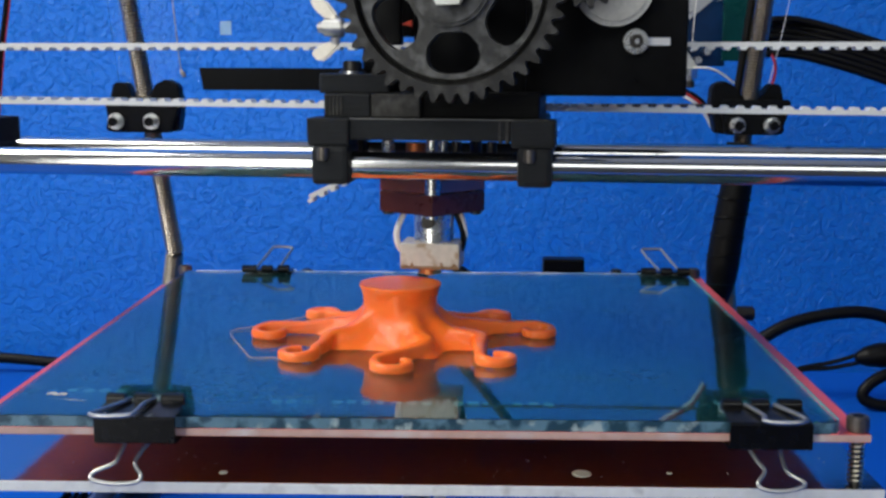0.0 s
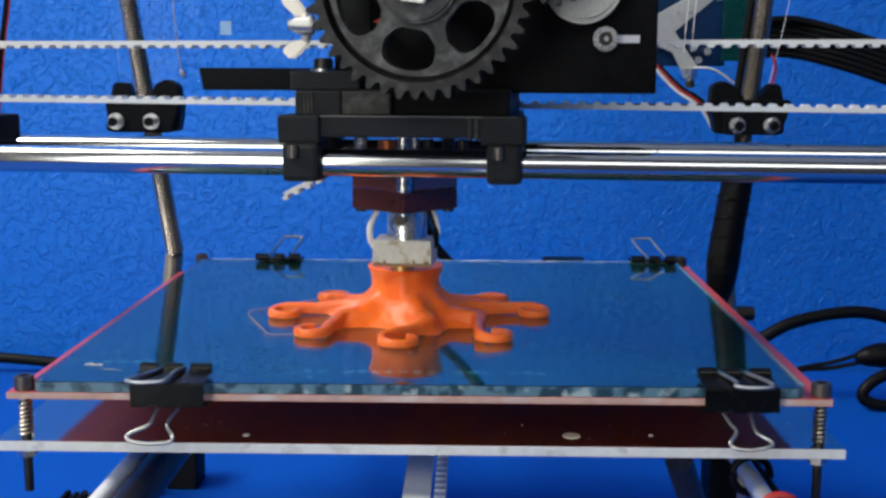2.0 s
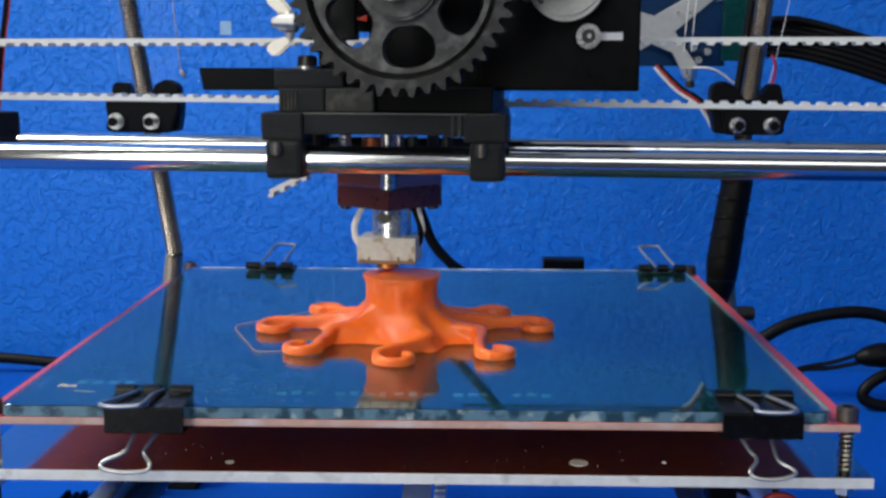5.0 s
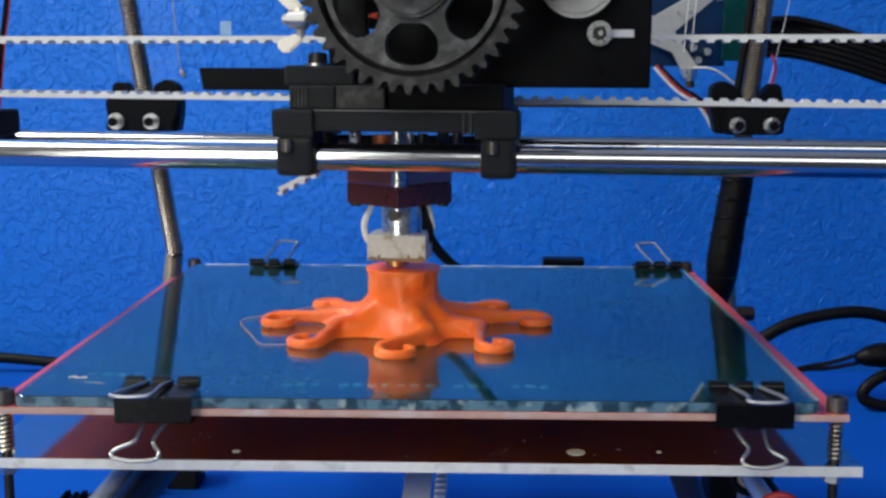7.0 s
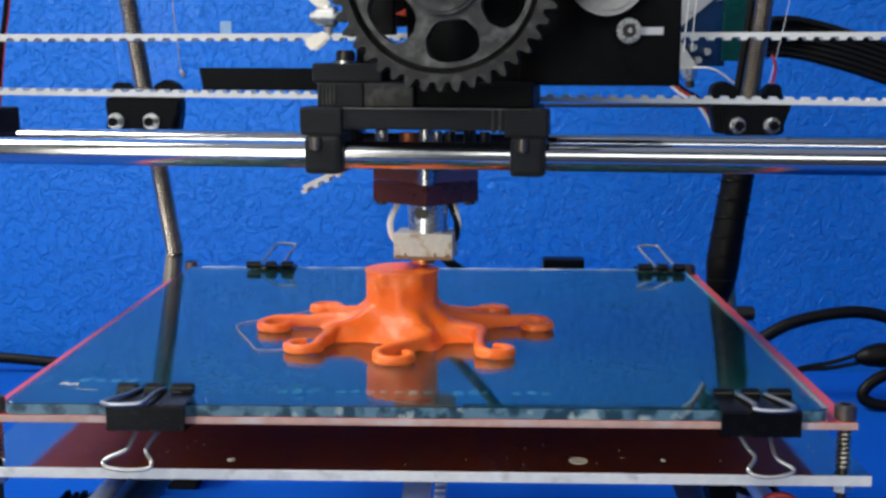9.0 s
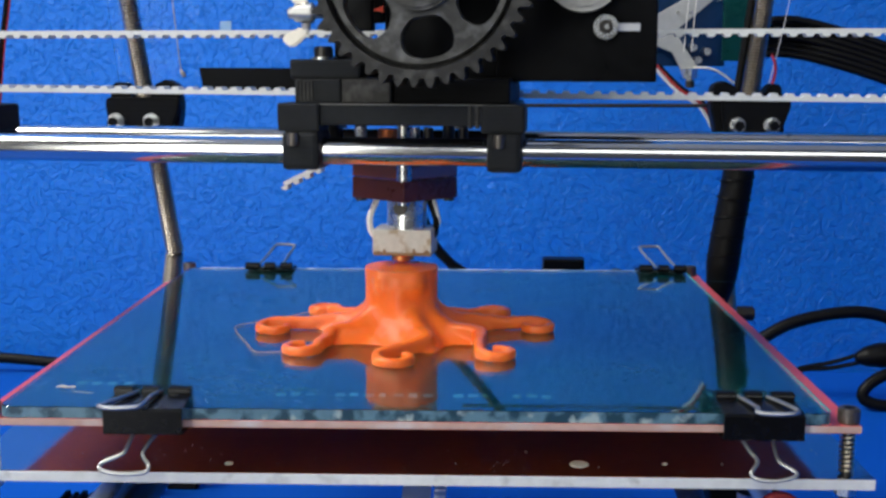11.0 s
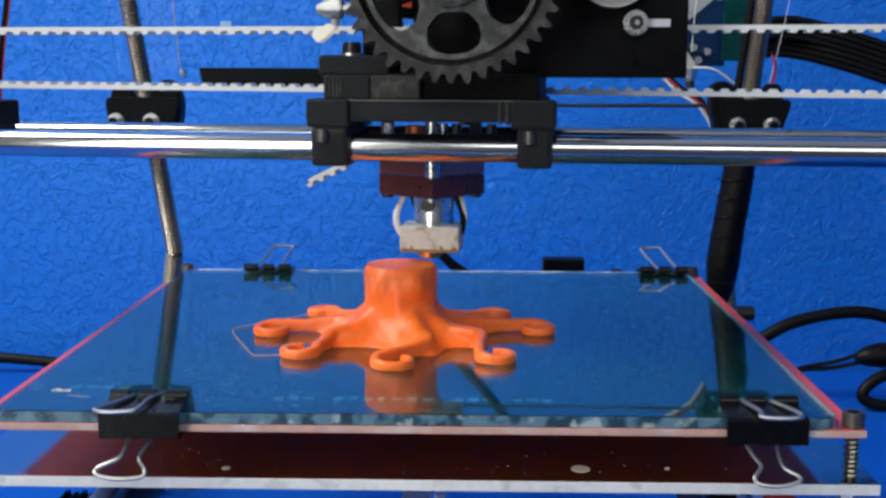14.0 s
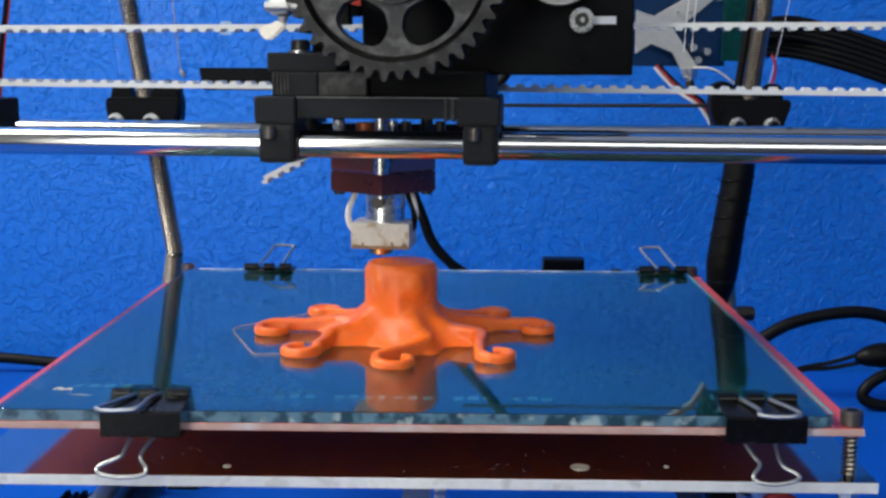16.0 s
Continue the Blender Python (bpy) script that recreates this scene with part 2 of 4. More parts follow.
def tube(bm, pts, r, seg=10, steps=8, flat=1.0, caps=True):
    """A round tube through the points, smoothed; r is one radius or one per point."""
    P = [Vector(p) for p in pts]
    rs = list(r) if isinstance(r, (list, tuple)) else [r] * len(P)
    out, rad = [], []
    for i in range(len(P) - 1):
        p0, p1, p2, p3 = P[max(i - 1, 0)], P[i], P[i + 1], P[min(i + 2, len(P) - 1)]
        for k in range(steps):
            t = k / steps
            out.append(0.5 * ((2 * p1) + (p2 - p0) * t + (2 * p0 - 5 * p1 + 4 * p2 - p3) * t * t + (3 * p1 - p0 - 3 * p2 + p3) * t ** 3))
            rad.append(rs[i] + (rs[i + 1] - rs[i]) * t)
    out.append(P[-1])
    rad.append(rs[-1])
    rings = []
    up = Vector((0, 0, 1))
    for i, p in enumerate(out):
        d = (out[min(i + 1, len(out) - 1)] - out[max(i - 1, 0)]).normalized()
        side = d.cross(up)
        if side.length < 0.05:
            side = d.cross(Vector((1, 0, 0)))
        side.normalize()
        top = side.cross(d).normalized()
        rings.append([bm.verts.new(p + (side * math.cos(a) + top * math.sin(a) * flat) * rad[i]) for a in (2 * math.pi * k / seg for k in range(seg))])
    for a, b in zip(rings, rings[1:]):
        for k in range(seg):
            bm.faces.new((a[k], a[(k + 1) % seg], b[(k + 1) % seg], b[k]))
    if caps:
        bm.faces.new(rings[0][::-1])
        bm.faces.new(rings[-1])
    return bm


def prism(bm, outline, y0, y1, holes=(), axis="y"):
    """A plate with the outline (x, z) from y0 to y1."""
    def put(u, v, w):
        return bm.verts.new((u, w, v) if axis == "y" else (u, v, w))
    a = [put(u, v, y0) for u, v in outline]
    b = [put(u, v, y1) for u, v in outline]
    n = len(a)
    bm.faces.new(a)
    bm.faces.new(b[::-1])
    for k in range(n):
        bm.faces.new((a[k], b[k], b[(k + 1) % n], a[(k + 1) % n]))
    return bm


def threaded(bm, a, b, r, pitch=1.25, seg=14):
    """A threaded rod: rings of crest and root along its length."""
    a, b = Vector(a), Vector(b)
    d = (b - a)
    n = int(d.length / (pitch / 2))
    q = d.to_track_quat("Z", "Y").to_matrix()
    rings = []
    for i in range(n + 1):
        c = a + d * (i / n)
        rr = r if i % 2 else r - 0.62
        rings.append([bm.verts.new(c + q @ Vector((math.cos(t) * rr, math.sin(t) * rr, (t / (2 * math.pi)) * pitch))) for t in (2 * math.pi * k / seg for k in range(seg))])
    for u, v in zip(rings, rings[1:]):
        for k in range(seg):
            bm.faces.new((u[k], u[(k + 1) % seg], v[(k + 1) % seg], v[k]))
    return bm


def hexnut(bm, c, r, h, axis="y"):
    c = Vector(c)
    d = {"x": Vector((1, 0, 0)), "y": Vector((0, 1, 0)), "z": Vector((0, 0, 1))}[axis]
    rod(bm, c - d * h / 2, c + d * h / 2, r, seg=6, bevel=0.15)
    return bm


# ---- the room: textured blue wall behind, table, plain walls all round ----
BACK = 452.0
FLOOR_Z = -112.0
bm = box(bm_new(), -1250, 1250, BACK, BACK + 60, -850, 1500)
tagged(part("wall_north", bm, WALL), "blue painted wall with rough trowelled plaster texture", "wall", kind="structure")
bm = box(bm_new(), 1250, 1310, -1100, BACK + 60, -850, 1500)
tagged(part("wall_east", bm, WALL), "blue painted wall with rough trowelled plaster texture", "wall", kind="structure")
bm = bm_new()
for x0, x1, z0, z1 in ((-960, -780, -850, 1500), (-780, -400, -850, -270), (-780, -400, 1070, 1500), (-400, -230, -850, 1500), (-230, 670, -850, 380), (-230, 670, 820, 1500), (670, 1310, -850, 1500)):
    box(bm, x0, x1, -1160, -1100, z0, z1)
tagged(part("wall_south", bm, ROOM), "plain beige wall with two window openings", "wall", kind="structure")
bm = bm_new()
for y0, y1, z0, z1 in ((-1100, -360, -850, 1500), (360, BACK + 60, -850, 1500), (-360, 360, -850, 680), (-360, 360, 1370, 1500)):
    box(bm, -960, -900, y0, y1, z0, z1)
tagged(part("wall_west", bm, ROOM), "plain beige wall with a window opening", "wall", kind="structure")
bm = box(bm_new(), -960, 1310, -1160, BACK + 60, 1500, 1560)
tagged(part("ceiling", bm, CEILING), "plain white ceiling", "ceiling", kind="structure")
bm = box(bm_new(), -960, 1310, -1160, BACK + 60, -910, -850)
tagged(part("floor", bm, ROOM), "plain beige floor", "floor", kind="structure")

table = thing("table", "smooth blue covered table under the printer", "table")
part("tabletop", box(bm_new(), -800, 800, -260, BACK - 1, FLOOR_Z - 30, FLOOR_Z, 2), TABLE, table)
for x in (-770, 770):
    for y in (-230, BACK - 40):
        part("leg", box(bm_new(), x - 20, x + 20, y - 20, y + 20, -850, FLOOR_Z - 30, 2), TABLE, table)


# ---- printer frame at the sides of the bed ----
YF = 205.0
NEAR = 0.97
FRAME_POSE = Matrix.Translation(Vector(EYE) * (1 - NEAR)) @ Matrix.Scale(NEAR, 4)


def frame_leg(top, mid, low, label):
    ob = thing("threaded_rod", label, "rod", "sloping frame rods", FRAME_POSE)
    part("rod", threaded(bm_new(), top, mid, 4.0), THREAD, ob)
    part("lower_rod", threaded(bm_new(), mid, low, 4.0), THREAD, ob)
    part("nut", hexnut(bm_new(), (low[0], low[1], low[2] + 2), 7.5, 6, "z"), ZINC, ob)
    return ob


frame_leg((-140.5, YF, 170), (-114.6, YF, 2), (-138, 232, FLOOR_Z - 5), "sloping threaded steel rod of the printer frame")
frame_leg((142.0, YF, 170), (121.6, YF, 2), (140, 232, FLOOR_Z - 5), "sloping threaded steel rod beside dark cable wrap")


def rod_clamp(pts, screws):
    """Black printed clamp on the sloping rod, with two socket screws below."""
    ob = thing("rod_clamp", "black printed clamp with two nuts on threaded rod", "clamp", "rod clamps", FRAME_POSE)
    y0 = YF - 6
    bm = prism(bm_new(), pts, y0 + 3.5, y0 + 13)
    bmesh.ops.bevel(bm, geom=list(bm.edges), offset=0.7, segments=2, affect="EDGES")
    part("body", bm, BLACK, ob)
    l, r = pts[0][0], pts[1][0]
    face = prism(bm_new(), [(l + 3.0, 53.7), (r - 2.6, 53.7), (r + 1.6, 65.2), (r + 1.2, 68.3), (l + 2.0, 68.3), (l + 1.2, 65.2)], y0, y0 + 8)
    bmesh.ops.bevel(face, geom=list(face.edges), offset=0.6, segments=2, affect="EDGES")
    part("front_bar", face, BLACK, ob)
    for x, z in screws:
        part("washer", rod(bm_new(), (x, y0 + 0.4, z), (x, y0 - 1.2, z), 3.4, 20, bevel=0.3), ZINC, ob)
        part("nut", hexnut(bm_new(), (x, y0 - 2.6, z), 2.8, 2.8), ZINC, ob)
        part("screw_end", rod(bm_new(), (x, y0 - 3, z), (x, y0 - 6.0, z), 1.9, 14, bevel=0.3), BLACK, ob)
    return ob


rod_clamp([(-141.9, 54), (-110.9, 54), (-109.3, 65.4), (-110.8, 73.7), (-115.7, 76), (-120.6, 73.7), (-122.3, 67.7), (-130.7, 67.7), (-131.9, 74.1), (-138, 74.6), (-140, 65.3)], ((-136.2, 58.4), (-121.2, 58.4)))
rod_clamp([(115.9, 54), (144.3, 54), (144.1, 64), (142.2, 74.5), (137.9, 75), (133, 67.9), (127.1, 67.9), (122.4, 74.5), (118.1, 76.1), (113.9, 74), (113.3, 65)], ((123.8, 57.7), (138.0, 57.8)))

# black sleeve of spiral wrap on the right leg
ob = thing("cable_wrap", "black spiral-wrapped cable bundle hanging along the rod", "cable", "", FRAME_POSE)
SL = [(127.3, YF - 1, 50), (125.5, YF - 2, 33), (122.9, YF - 2, 15), (121.0, YF - 2, -1), (120.3, YF - 2, -9), (118.6, YF - 2, -19)]
part("sleeve", tube(bm_new(), SL, [6.4, 6.6, 6.8, 7.0, 6.2, 4.4], 18, 8), RUBBER, ob, smooth=True)
for k, z in enumerate((44, 35, 27, 19.5, 11, 3)):
    c = Vector((120.9 + z * 0.134, YF - 2, z))
    bm = tube(bm_new(), [c + Vector((math.cos(a) * 6.95, math.sin(a) * 6.95, (a - 4.4) * (0.6 if k % 2 else -0.5))) for a in (math.pi * (0.95 + j * 0.12) for j in range(10))], 0.45, 8, 3)
    part("tie", bm, PANEL, ob, smooth=True)

ob = thing("rod_end", "short dark rod end behind the print bed", "rod")
part("rod", rod(bm_new(), (120, YF, -23.3), (135.5, YF, -23.3), 3.2, 16, bevel=0.6), DARK_STEEL, ob, smooth=True)

ob = thing("rod_cable", "thin black cable running beside the threaded rod", "cable", "", FRAME_POSE)
part("cable", tube(bm_new(), [(136.6, YF + 2, 168), (133.0, YF + 2, 138), (129.4, YF + 2, 108), (124.7, YF + 2, 69)], 1.6, 10), RUBBER, ob, smooth=True)

# clear panel behind the left rod, with a small pale sticker
ob = thing("clear_panel", "clear plastic panel fixed behind the frame rod", "panel")
part("sheet", prism(bm_new(), [(-153, 165), (-142.6, 66), (-24, 65), (-24, 165)], YF + 24, YF + 25.2), CLEAR, ob).visible_shadow = False
part("sticker", box(bm_new(), -97.5, -92.5, YF + 23.6, YF + 23.8, 95, 101), STICKER, ob, "pale translucent sticker")

# dark strip and thin rod across the back
tagged(part("dark_bar", prism(bm_new(), [(-101.9, 80.8), (-20, 80.8), (-20, 71.4), (-100.3, 71.4)], YF, YF + 3), PANEL), "flat glossy black bar across the frame", "bar")
tagged(part("cross_rod", rod(bm_new(), (10, YF, 65.4), (118, YF, 65.7), 0.8, 10), DARK_STEEL, smooth=True), "thin black rod across the back", "rod")

# electronics behind the right rod
ob = thing("circuit_board", "navy circuit board with silver cross bracket", "circuit board")
part("board", box(bm_new(), 76, 122, 220, 222, 82, 170, 0.4), NAVY, ob)
part("cover", box(bm_new(), 120.5, 131.5, 219, 221, 84.3, 170, 0.4), GREEN, ob, "dark green translucent plate")
xs = [(82.8, 105.5), (90.5, 102.7), (103.9, 110.7), (116.5, 110.7), (98.9, 96.6), (109.4, 81.9), (107.7, 75.5), (103.4, 77), (102.2, 80.9), (98.7, 88.1), (89.4, 91.8), (82.8, 87)]
bm = prism(bm_new(), xs, 214, 216)
bmesh.ops.bevel(bm, geom=list(bm.edges), offset=0.3, segments=1, affect="EDGES")
br = part("cross_bracket", bm, BRACKET, ob, "brushed steel cross bracket")
for x, z in ((100.2, 104.5), (105.4, 104.5), (107.3, 89.9), (113.1, 88.1), (109.4, 84.5), (118.0, 109.7)):
    part("rivet", rod(bm_new(), (x, 219.5, z), (x, 212.6, z), 1.6 if z < 95 else 0.6, 12, bevel=0.3), ZINC, br, smooth=True)
w = hexnut(bm_new(), (105.7, 211, 79.0), 3.3, 4.0, "z")
rod(w, (105.7, 211, 77.9), (105.7, 211, 77.2), 3.0, 16)
part("bolt", rod(w, (105.7, 211, 74), (105.7, 211, 78), 1.7, 12), ZINC, ob, smooth=True)
part("bolt_tip", rod(bm_new(), (105.8, 211, 73), (105.8, 211, 76.2), 2.0, 12, bevel=0.3), DARK_STEEL, ob, smooth=True)
for x0, x1 in ((103.0, 103.6), (106.2, 106.8)):
    part("thin_wire", tube(bm_new(), [(x0, 212, 88), (x1, 212, 100), (x1 + 1.5, 212, 118)], 0.28, 6, 4), WHITE, ob, smooth=True)
ob = thing("wire_pair", "red and white twisted wires behind the carriage", "wire")
part("red_wire", tube(bm_new(), [(91.8, 214, 82.5), (101.2, 213, 72.8), (111, 212, 66.2), (116.8, 212, 57)], 0.75, 8), RED, ob, smooth=True)
part("white_wire", tube(bm_new(), [(90.8, 213, 81.6), (100.2, 212, 71.8), (110.2, 211, 65.0), (116, 211, 56)], 0.7, 8), WHITE, ob, smooth=True)
part("dark_wire", tube(bm_new(), [(93, 214, 82.5), (102.2, 213, 73.4), (112, 212, 66.9), (117.6, 212, 57)], 0.7, 8), RUBBER, ob, smooth=True)
part("loop_wire", tube(bm_new(), [(107, 212, 81.4), (113, 211, 81.2), (118.5, 211, 79.3), (124.6, 211, 74.8)], 0.5, 8), WHITE, ob, smooth=True)
ob = thing("red_cable", "short red looped cable behind the rod", "cable")
part("cable", tube(bm_new(), [(139.8, 211, 87), (141, 210, 83.5), (141.3, 210, 79), (139.8, 210, 73)], 0.6, 8), RED, ob, smooth=True)
ob = thing("thin_lead", "thin pale lead hanging beside the rod", "wire")
part("lead", tube(bm_new(), [(146.5, 210, 112), (143.5, 210, 96), (141, 210, 84), (138.5, 210, 73)], 0.16, 6), WHITE, ob, smooth=True)

# bundle of black cables at the upper right
ob = thing("cable_bundle", "bundle of black cables running off beside the frame", "cable")
for k in range(7):
    z = (k - 3) * 2.3
    fan = z * 1.1
    pts = [(126, 238 + (k % 2) * 3, 92 + z * 0.8), (139, 236, 94.5 + z), (154, 235 + (k % 3) * 2, 94.8 + fan), (171, 233, 91 + fan), (196, 231, 83 + fan), (235, 228, 68 + fan * 1.1)]
    part("cable", tube(bm_new(), pts, 1.75, 10), RUBBER, ob, smooth=True)

# cables lying low behind the bed
ob = thing("power_cable", "thick black cable arching over the table", "cable")
part("cable", tube(bm_new(), [(140, 380, -109), (160, 380, -92), (182, 380, -75.5), (199.6, 380, -65.4), (222, 380, -59.8), (241.6, 380, -58.7), (262, 380, -64), (300, 380, -80), (340, 380, -108)], 3.7, 12), RUBBER, ob, smooth=True)
ob = thing("thin_cables", "pair of thin black cables with a connector", "cable")
for dz in (0, 3.4):
    part("cable", tube(bm_new(), [(180, 388, -108), (206, 386, -95.5 + dz * 0.3), (227, 384, -92.5 + dz), (255, 382, -86 + dz * 1.8), (275, 380, -84 + dz)], 1.3, 8), RUBBER, ob, smooth=True)
part("connector", tube(bm_new(), [(238, 380, -86), (244, 380, -85), (252, 380, -84), (262, 380, -84)], [2.5, 6.0, 7.5, 7.5], 12), RUBBER, ob, smooth=True)
ob = thing("looped_cable", "thick black looped cable at the table edge", "cable")
part("loop", tube(bm_new(), [(266, 365, -88), (249, 364, -92), (239, 363, -99), (238, 362, -105), (248, 361, -108.5), (275, 361, -108.5)], 3.4, 12), RUBBER, ob, smooth=True)
ob = thing("wall_cable", "black cable lying along the foot of the wall", "cable")
part("cable", tube(bm_new(), [(-420, 425, -100), (-330, 428, -101), (-285.5, 430, -102.5), (-249, 431, -105.8), (-215, 433, -108.4), (-120, 434, -108.4)], 3.4, 12), RUBBER, ob, smooth=True)
ob = thing("upright_cable", "dark red and black cable hanging at the frame side", "cable")
part("cable", tube(bm_new(), [(-159.5, 150, 125), (-161, 150, 106), (-164, 150, 88), (-168, 150, 60)], 1.1, 8), RUBBER, ob, smooth=True)
part("red_wire", tube(bm_new(), [(-158, 150, 125), (-159.4, 149, 106), (-162.4, 149, 88), (-166, 149, 60)], 0.28, 8), RED, ob, smooth=True)
ob = thing("hanging_wire", "thin bare wire with a knotted end", "wire")
part("wire", tube(bm_new(), [(-113.5, YF, 125), (-112.3, YF, 108.9), (-111.1, YF, 95), (-110, YF, 83.2), (-109.2, YF, 79)], 0.25, 6), LEAD, ob, smooth=True)
part("knot", tube(bm_new(), [(-109.8, YF, 80), (-108.9, YF - 0.5, 78.7), (-108.2, YF, 77.6), (-109.3, YF + 0.4, 77.2)], [0.4, 0.9, 0.8, 0.4], 8, 4), LEAD, ob, smooth=True)

# small dark switch block and its lead behind the bed
ob = thing("end_switch", "small black switch block behind the bed", "switch")
part("body", box(bm_new(), 48, 68, 262, 272, -45, -9.5, 1), PANEL, ob)
part("bar", box(bm_new(), 36, 92, 266, 270, -45, -17, 0.5), DARK_STEEL, ob)
part("post", rod(bm_new(), (83, 262, -45), (83, 262, -14), 2.5, 12, bevel=0.4), DARK_STEEL, ob, smooth=True)
ob = thing("sensor_cable", "black cable hanging behind the hot end", "cable")
part("cable", tube(bm_new(), [(42, 238, 96), (23.3, 238, 71.5), (14, 238, 60.7), (4.6, 238, 50.5), (-8, 238, 42), (-14, 238, 35), (-13.6, 238, 27), (-8.3, 238, 12.5), (-4, 238, 1.7), (4.5, 238, -8.0), (16, 240, -16)], 2.4, 10), RUBBER, ob, smooth=True)

# ---- under the bed: Y rods, belt, feet ----
for x, n in ((-82.2, "chromed steel slide rod under the bed"), (90.2, "pale steel slide rod with rubber rings")):
    ob = thing("slide_rod", n, "rod", "bed slide rods")
    # the left rod carries its highlight as a white base colour
    part("rod", rod(bm_new(), (x, -30, -29), (x, 330, -29), 2.4 if x < 0 else 2.6, 28, bevel=0.5), ROD if x < 0 else SLIDE, ob, smooth=True)
    part("end_clamp", box(bm_new(), x - 11, x + 11, -36, -14, -42, -31.5, 1.2), BLACK, ob)
    if x < 0:
        tie = part("cable_tie", box(bm_new(), x - 9.5, x + 2.0, -22, -7, -42, -28.0, 0.8), BLACK, ob, "black ridged cable tie")
        for k in range(5):
            part("ridge", box(bm_new(), x - 9.0 + 2.2 * k, x - 7.8 + 2.2 * k, -21, -7.4, -28.2, -27.0 - 0.4 * (k % 2), 0.2), BLACK, tie)
        part("side_bar", rod(bm_new(), (x + 7.6, -20, -31), (x + 7.6, 330, -31), 4.9, 24, bevel=0.5), DARK_STEEL, ob, "dark steel bar", smooth=True)
    if x > 0:
        part("side_bar", rod(bm_new(), (x + 4.2, -20, -31), (x + 4.2, 330, -31), 2.2, 20, bevel=0.5), RUBBER, ob, smooth=True)
        for y in (-13, 17):
            bm = tube(bm_new(), [(x + 1 + math.cos(a) * 5.2, y, -29.5 + math.sin(a) * 5.2) for a in (math.pi * 2 * k / 14 for k in range(15))], 1.1, 8, 2, caps=False)
            part("ring", bm, RED if y < 10 else RUBBER, ob, "rubber ring", smooth=True)
ob = thing("support_block", "small black printed block standing on the table", "block")
part("foot", box(bm_new(), -126.5, -112, 222, 240, FLOOR_Z, -88, 1), BLACK, ob)
ob = thing("frame_brace", "sloping grey brace rod under the bed", "rod")
part("rod", tube(bm_new(), [(79, 60, -40), (93, 90, -75), (106, 120, FLOOR_Z + 4)], 4.4, 14, 3), HEAD, ob, smooth=True)
part("block", box(bm_new(), 100, 110, 112, 130, FLOOR_Z, -56, 1), BLACK, ob)
ob = thing("drive_belt", "white toothed drive belt under the bed", "belt", "drive belts")
bm = box(bm_new(), -4.5, 3, -80, 330, -32, -30.6, 0.2)
part("band", bm, BELT, ob)
bm = bm_new()
for k in range(82):
    box(bm, 3.2, 6.5, -80 + k * 5, -77.4 + k * 5, -42, -39.6)
box(bm, 3.2, 6.5, -80, 330, -43.4, -42)
part("return_band", bm, BELT, ob)


# ---- the moving bed ----
bed = thing("print_bed", "moving print bed with glass on a red heater board", "print bed")
bm = box(bm_new(), -112, 111.0, -1, 219, -18.8, -16, 0.3)
bm.faces.ensure_lookup_table()
for f in bm.faces:
    f.material_index = 0 if abs(f.normal.z) > 0.8 else 1
base = part("base_plate", bm, [ALU, ALU_EDGE], bed)
outline = [(-108.5, -0.15), (107.2, -0.15), (107.2, 8), (106.6, 10), (106.6, 201), (107.2, 203), (107.2, 213), (-105.4, 213), (-105.4, 186), (-107.5, 184), (-107.5, 10), (-108.5, 8)]
part("heater_board", prism(bm_new(), outline, -4.7, -3.12, axis="z"), [PCB], bed, "red circuit board")
part("board_underside", prism(bm_new(), [(x * 0.998, 0.2 + y * 0.998) for x, y in outline], -4.9, -4.72, axis="z"), [UNDER], bed, "brown-red underside of the board")
part("board_edge", box(bm_new(), -108.4, 107.1, -0.42, -0.17, -4.65, -3.06), PCB_EDGE, bed, "pale pink laminate edge")
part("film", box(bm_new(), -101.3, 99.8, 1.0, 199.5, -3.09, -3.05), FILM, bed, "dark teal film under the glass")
bm = bm_new()
r, n = 3.0, 6
out = []
for cx, cy, a0 in ((100.3 - r, r, -90), (100.3 - r, 200 - r, 0), (-101.5 + r, 200 - r, 90), (-101.5 + r, r, 180)):
    for k in range(n + 1):
        a = radians(a0 + 90 * k / n)
        out.append((cx + r * math.cos(a), cy + r * math.sin(a)))
prism(bm, out, -3.0, 0.0, axis="z")
es = [e for e in bm.edges if abs(e.verts[0].co.z - e.verts[1].co.z) < 0.01]
bmesh.ops.bevel(bm, geom=es, offset=0.25, segments=1, affect="EDGES")
glass = part("glass_plate", bm, GLASS, bed, "clear plate glass with ground edges")
glass.visible_shadow = False
# ground edges of the glass, stained by old tape
bm = bm_new()
ring_a = [bm.verts.new((u * 1.0004, 100 + (v - 100) * 1.0004, -2.85)) for u, v in out]
ring_b = [bm.verts.new((u * 1.0004, 100 + (v - 100) * 1.0004, -0.2)) for u, v in out]
for k in range(len(out)):
    j = (k + 1) % len(out)
    if max(out[k][0], out[j][0]) < -101.4:
        continue
    bm.faces.new((ring_a[k], ring_a[j], ring_b[j], ring_b[k]))
part("ground_edge", bm, EDGE, bed, "ground glass edge with tape stains")
part("side_arris", box(bm_new(), 99.65, 100.3, 2, 198, -0.02, 0.035), ARRIS, bed, "teal ground arris of the glass")
part("back_arris", box(bm_new(), -97, 97, 198.4, 200.0, -0.02, 0.035), BACK_ARRIS, bed, "glass arris with white glints painted in")
# silkscreen marks of the board, too faint to read
x = -36.0
